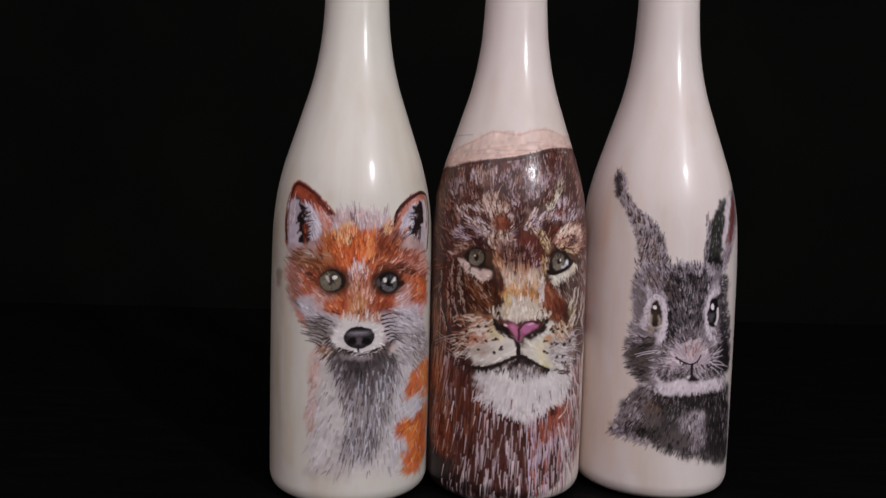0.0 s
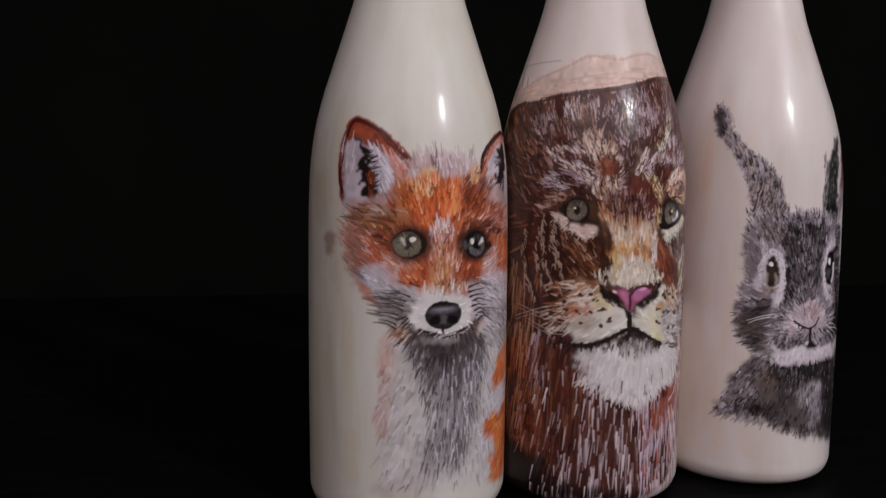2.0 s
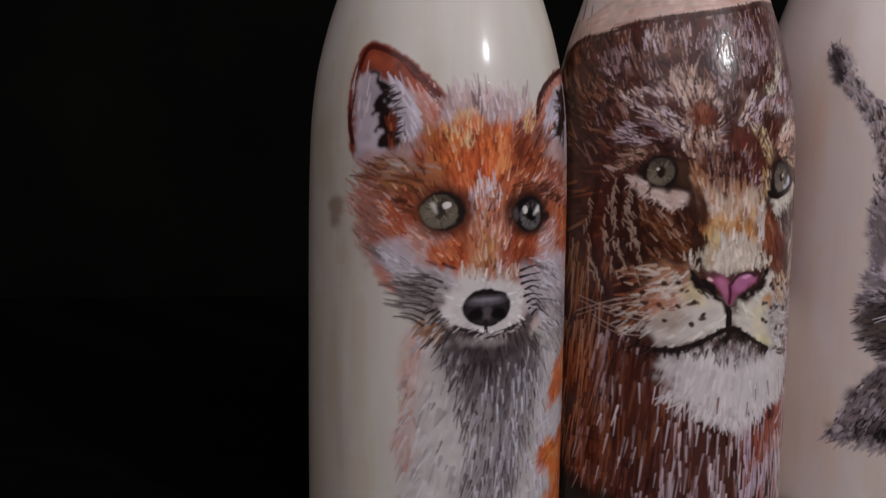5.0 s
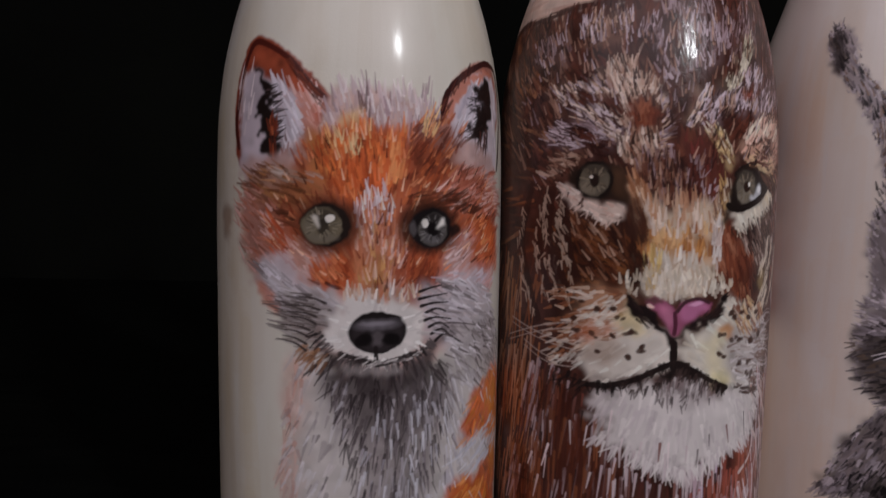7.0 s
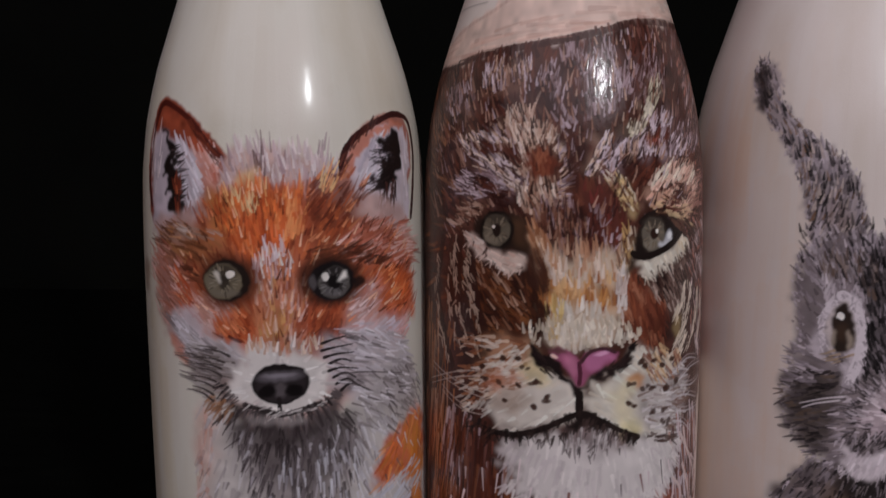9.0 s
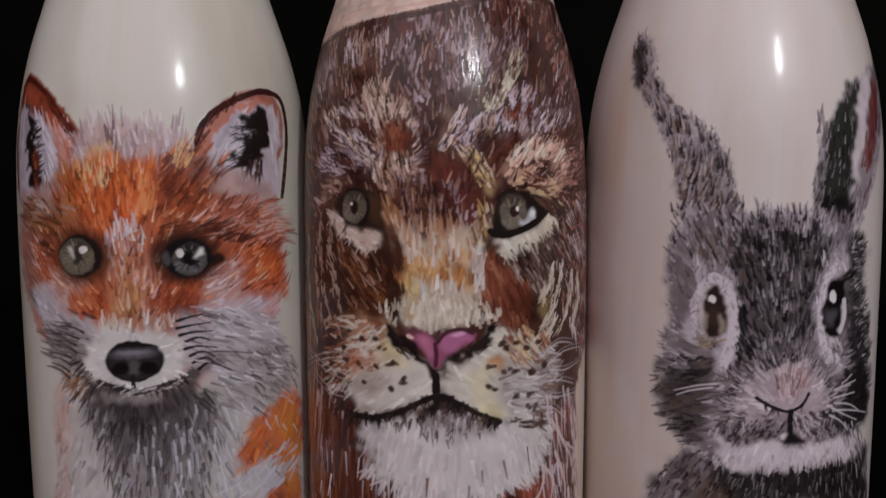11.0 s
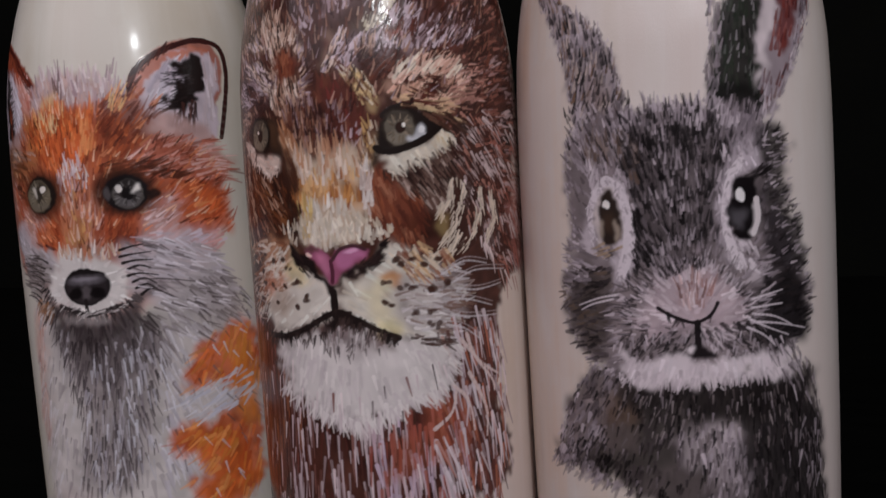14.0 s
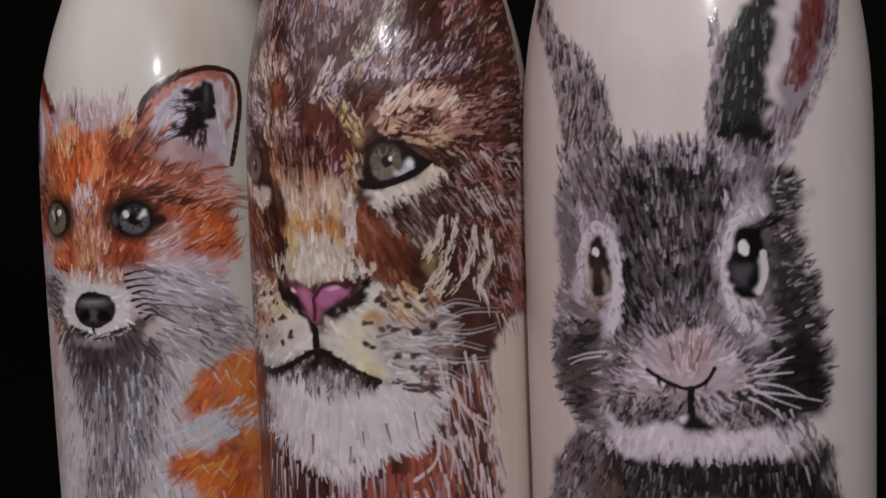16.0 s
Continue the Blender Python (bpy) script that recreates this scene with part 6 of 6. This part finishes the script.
    # silver patches round the dark eyes
    s.area([(-12.4, 95.5), (-10.5, 99.1), (-6.7, 97.7), (-4.9, 90.9), (-4.4, 84.9), (-6.4, 77.5), (-9, 75), (-7.4, 82.5), (-6.5, 87.4), (-7.5, 93.5), (-10, 96), (-12.9, 91.2), (-13.6, 85), (-11.7, 82.5), (-14.9, 82.4), (-15.1, 89.4)], (174, 163, 170), 0.9, 1.0, 0.9)
    s.fur([(-13.1, 101.1), (-6, 99.5), (-4, 89.7), (-5.8, 76.3), (-9, 75), (-6.7, 84.9), (-8.7, 96), (-12.8, 93.7)], 70, silver + [(186, 176, 182)], 2.2, 0.7, 280, 24, 0.8)
    s.fur([(-15.4, 100), (-7.8, 101.4), (-7.4, 96.5), (-12.8, 94.9)], 44, [(186, 176, 182), (164, 152, 159), (120, 108, 112)], 2.0, 0.65, 100, 28, 0.8)
    s.area([(16, 101.5), (21, 103.5), (22.7, 98.8), (19.4, 96.6), (16.9, 95.6), (15.3, 89.9), (15.3, 84), (17.6, 79), (15.7, 78), (13.9, 84), (14, 92.3)], (166, 155, 163), 0.8, 1.2, 1.0)
    s.fur([(14.2, 101), (21.6, 104.1), (22.7, 98.8), (16.9, 95.6), (15.4, 86.3), (17.8, 77.8), (15.1, 77.4), (13.7, 86.4)], 80, silver + [(184, 174, 182)], 2.0, 0.62, 100, 22, 0.8)
    s.fur([(15.3, 83.4), (21.5, 82.9), (20, 77.1), (16.3, 76.8)], 30, [(186, 176, 182), (150, 139, 146)], 2.2, 0.75, 300, 24, 0.85)
    for points, wide in (([(-11.4, 95.1), (-13.2, 92.5), (-13.9, 89.4), (-13.3, 85)], 1.5), ([(-9.7, 97), (-7.2, 95.3), (-5.6, 91), (-5, 85.5), (-5.8, 80.6), (-7.3, 76.3)], 2.3), ([(18.3, 99.6), (16.3, 96.8), (15, 92.2), (14.7, 86.4), (16.2, 80.9), (17.3, 77.9)], 1.7)):
        s.line(points, wide, (184, 174, 180), 0.9)
        p = np.array(points)
        s.fringe(np.concatenate([p, p[::-1]]), 60, [(190, 180, 186), (166, 155, 162), (140, 129, 136)], 1.9, 0.5, 275, 40)
    s.fur([(-4.2, 90.9), (-2.8, 89.7), (-3.3, 78.8), (-6.1, 75.1), (-4.5, 82.4)], 40, night[:2], 2.0, 0.6, 290, 16, 0.85)
    # dark eyes
    s.area([(-12, 93.4), (-10, 95.1), (-8.1, 94.7), (-6.6, 91), (-6.4, 87.1), (-7.7, 83.5), (-11.1, 83.2), (-12.4, 86.2), (-12.7, 90.6)], (172, 160, 160), 0.95, 0.6, 0.4)
    s.area([(-11.2, 93.4), (-10, 94.8), (-8.1, 94.5), (-6.9, 90.8), (-6.6, 87.1), (-7.7, 83.5), (-10.6, 83.2), (-10.9, 87.4), (-11.6, 90.2)], (48, 38, 34), 1, 0.6, 0.3)
    s.area([(-11.4, 88.4), (-10.3, 88.7), (-10.5, 84.7), (-11.3, 85)], (140, 126, 114), 0.85, 0.6, 0.3)
    s.area([(-8.5, 89.2), (-7.7, 88.9), (-7.1, 86.1), (-7.7, 83.9), (-8.4, 84.9)], (148, 134, 122), 0.85, 0.6, 0.3)
    s.area([(-10, 90.1), (-8.7, 90.1), (-8.6, 85.9), (-9.9, 85.9)], (66, 50, 41), 0.8, 0.8, 0.4)
    s.dot(*(-9.9, 91.9), 0.9, 1.0, (200, 194, 192), 0, 0.4)
    s.fur([(-12.2, 83.5), (-6.7, 83.4), (-7.1, 81.2), (-11.8, 81.2)], 14, [(150, 128, 106), (60, 48, 42)], 2.0, 0.6, 200, 12, 0.8)
    s.area([(16.7, 95.4), (18.9, 96.4), (21.2, 95.6), (22.3, 92.3), (22.6, 88.2), (21.3, 84.5), (18.7, 83), (16.6, 84.8), (15.7, 88.1), (16, 92.2)], (22, 18, 20), 1, 0.7, 0.4)
    s.area([(16.5, 88.8), (18.2, 89.4), (18.8, 86.7), (17.8, 85.2), (16.6, 86.2)], (88, 84, 89), 0.85, 0.9, 0.4)
    s.area([(20.9, 91.6), (22, 91), (21.9, 87), (21, 84), (20, 84.3), (20.7, 87.1)], (180, 172, 174), 0.95, 0.5, 0.3)
    s.dot(*(18, 92.5), 1.05, 1.4, (198, 194, 195), 0, 0.4)
    s.line([(21.5, 91.5), (21.8, 87.6), (20.6, 84.3)], 1.2, (184, 176, 178), 0.95)
    s.fur([(18.8, 96.4), (23.4, 98), (23.6, 96.8), (20, 95.2)], 18, night, 2.6, 0.6, 25, 12)
    # muzzle
    s.fur([(-5.8, 75.1), (4.9, 80.4), (15.2, 79.2), (19.9, 72.9), (19.5, 62.1), (-6.4, 62.7)], 170, night + slate + silver, 2.6, 0.6, away(8, 66), 14, 0.8)
    s.area([(-4.3, 67.7), (-1.7, 72.7), (3.6, 76), (8.8, 77.2), (13.8, 74.5), (17.2, 69.5), (16.5, 65.4), (12.3, 63.8), (8.3, 65.8), (3.2, 64.3), (-2.7, 63.8)], (164, 147, 153), 0.9, 1.6, 1.6, 0.15)
    s.area([(3.6, 75), (8.2, 76.6), (12.7, 74.6), (11.6, 70.5), (7.6, 68.3), (4, 70.8)], (158, 130, 130), 0.6, 1.8, 1.2)
    s.fur([(-5, 66.4), (-1.7, 73.3), (8.8, 77.8), (16.2, 73.8), (18.1, 65.8), (12.3, 63.2), (3.1, 63.5)], 190, [(182, 168, 174), (168, 152, 159), (150, 134, 140), (190, 178, 184)], 2.2, 0.75, away(8, 67), 16, 0.75)
    s.fur([(4.7, 75), (11.5, 75.3), (10.2, 68.8), (6.2, 68.9)], 40, [(140, 104, 100), (112, 78, 74), (176, 150, 150)], 2.4, 0.5, lambda u, v: 90 - (u - 8) * 5, 12, 0.8)
    s.fringe([(-5, 65.8), (-2.3, 73.3), (3.6, 76.8), (8.8, 78.2), (14.5, 75.7), (18.5, 69.4), (17.7, 64.7)], 170, night + silver, 2.6, 0.52, away(8, 66))
    s.fur([(-7, 63.9), (4.3, 64.1), (7, 58.9), (-5.3, 58.7)], 80, night + slate, 1.9, 0.65, 235, 18, 0.85)
    s.fur([(10.6, 65.1), (21.5, 65.5), (21.3, 59.2), (12.7, 58.9)], 80, night + slate, 1.9, 0.65, 305, 18, 0.85)
    s.fur([(-6.4, 63.3), (21.5, 64.3), (20.6, 57.7), (-6, 57.7)], 60, silver, 1.8, 0.55, 262, 26, 0.85)
    s.area([(-7.3, 56.3), (-4.1, 58.8), (4.1, 58.5), (8.1, 57.9), (15.7, 58.3), (24.7, 58.8), (30, 57.7), (30.7, 54.5), (23.2, 54.4), (14.3, 53.7), (3.9, 53.3), (-5.6, 53.7)], (184, 173, 178), 0.97, 0.9, 1.0, 0.06)
    s.fur([(-7.3, 56.3), (-4.1, 58.8), (8.1, 57.9), (24.7, 58.8), (30.8, 55.7), (23.2, 54.4), (3.9, 53.7), (-5.5, 53.9)], 110, [(194, 184, 190), (178, 166, 172), (164, 152, 158)], 2.6, 0.75, lambda u, v: 268 + (u - 9) * 1.6, 14, 0.7)
    s.fringe([(-6.8, 54.1), (-1.9, 53.6), (3.9, 53.3), (9.6, 53.7), (15.5, 53.9), (23.2, 54.6)], 110, [(186, 175, 180), (170, 158, 164)], 2.6, 0.5, lambda u, v: 268 + (u - 9) * 1.6)
    s.fur([(22.1, 61.8), (31, 60.7), (34.2, 48.9), (29, 51.1)], 50, silver + slate, 2.8, 0.6, 298, 14, 0.8)
    s.line([(0.4, 69.5), (2.4, 68.2), (5, 67), (7.6, 66.3), (10.1, 67.1), (11.5, 68.4), (12.5, 70.3)], 0.7, (34, 27, 30))
    s.line([(8.3, 66.4), (8.2, 64), (8.3, 61.3)], 1.15, (34, 27, 30))
    s.fur([(0.4, 69.5), (5, 67), (7.6, 66.3), (10.1, 67.1), (12.5, 70.3), (11.5, 68), (8.9, 65.7), (8.3, 61.3), (7.6, 61.3), (7.5, 65.7), (4.4, 66.5)], 36, night[:2], 1.4, 0.6, 262, 50, 0.85)
    s.area([(5.7, 58.8), (7.4, 60.6), (8.1, 62.1), (9.2, 61.1), (12.4, 59), (9.8, 58.8), (8, 59.1)], (32, 26, 28), 1, 0.4, 0.25)
    s.area([(5.9, 60.2), (6.9, 61.4), (7.6, 60.6), (6.6, 59.4)], (190, 180, 184), 0.9, 0.4, 0.2)
    for points in ([(-8.2, 72.3), (-12.6, 71.4), (-17.8, 69.5)], [(-9.2, 71.3), (-14.1, 70), (-17.2, 68.5)], [(19.8, 70.5), (23.1, 71.2), (27.2, 71.9)], [(19.7, 68.7), (23.7, 68.9), (27.1, 69)], [(19.9, 67.4), (25, 66.4), (29.4, 64.1)], [(19, 66.4), (23.5, 64.1), (28.5, 62)], [(20.9, 65.6), (26.4, 64.7), (33.5, 62.8)], [(18.6, 64.6), (22.1, 62.8), (24.8, 60.3)]):
        s.line(points, 0.5, (184, 174, 180), 0.75, 0.4)


SPOTS = [(-0.0422, 0.3731), (0.03245, 0.3801), (0.10755, 0.3902)]
WHITES = [varnished_white("varnished_white_cool", (0.71, 0.68, 0.61)), varnished_white("varnished_white_plain", (0.74, 0.66, 0.62)), varnished_white("varnished_white_pink", (0.75, 0.675, 0.64))]
FRONTS = [(russet_front, "orange, white and grey brush-painted front", "tall off-white varnished bottle with an orange and grey painted front"),
          (tawny_front, "brown, cream and lilac brush-painted front", "tall off-white varnished bottle painted tawny brown almost all over"),
          (grey_front, "charcoal and silver brush-painted front", "tall off-white varnished bottle with a charcoal-grey painted front")]
for seed, ((x, y), white, (front, skin, label)) in enumerate(zip(SPOTS, WHITES, FRONTS)):
    bottle = tagged(new("bottle"), label, "bottle", group="painted bottles in a row")
    bottle.location = (x, y, 0)
    part("body", bottle_body(), white, bottle)
    sheet = Sheet(seed + 5)
    front(sheet)
    sheet.mesh("painting", white, bottle, skin)
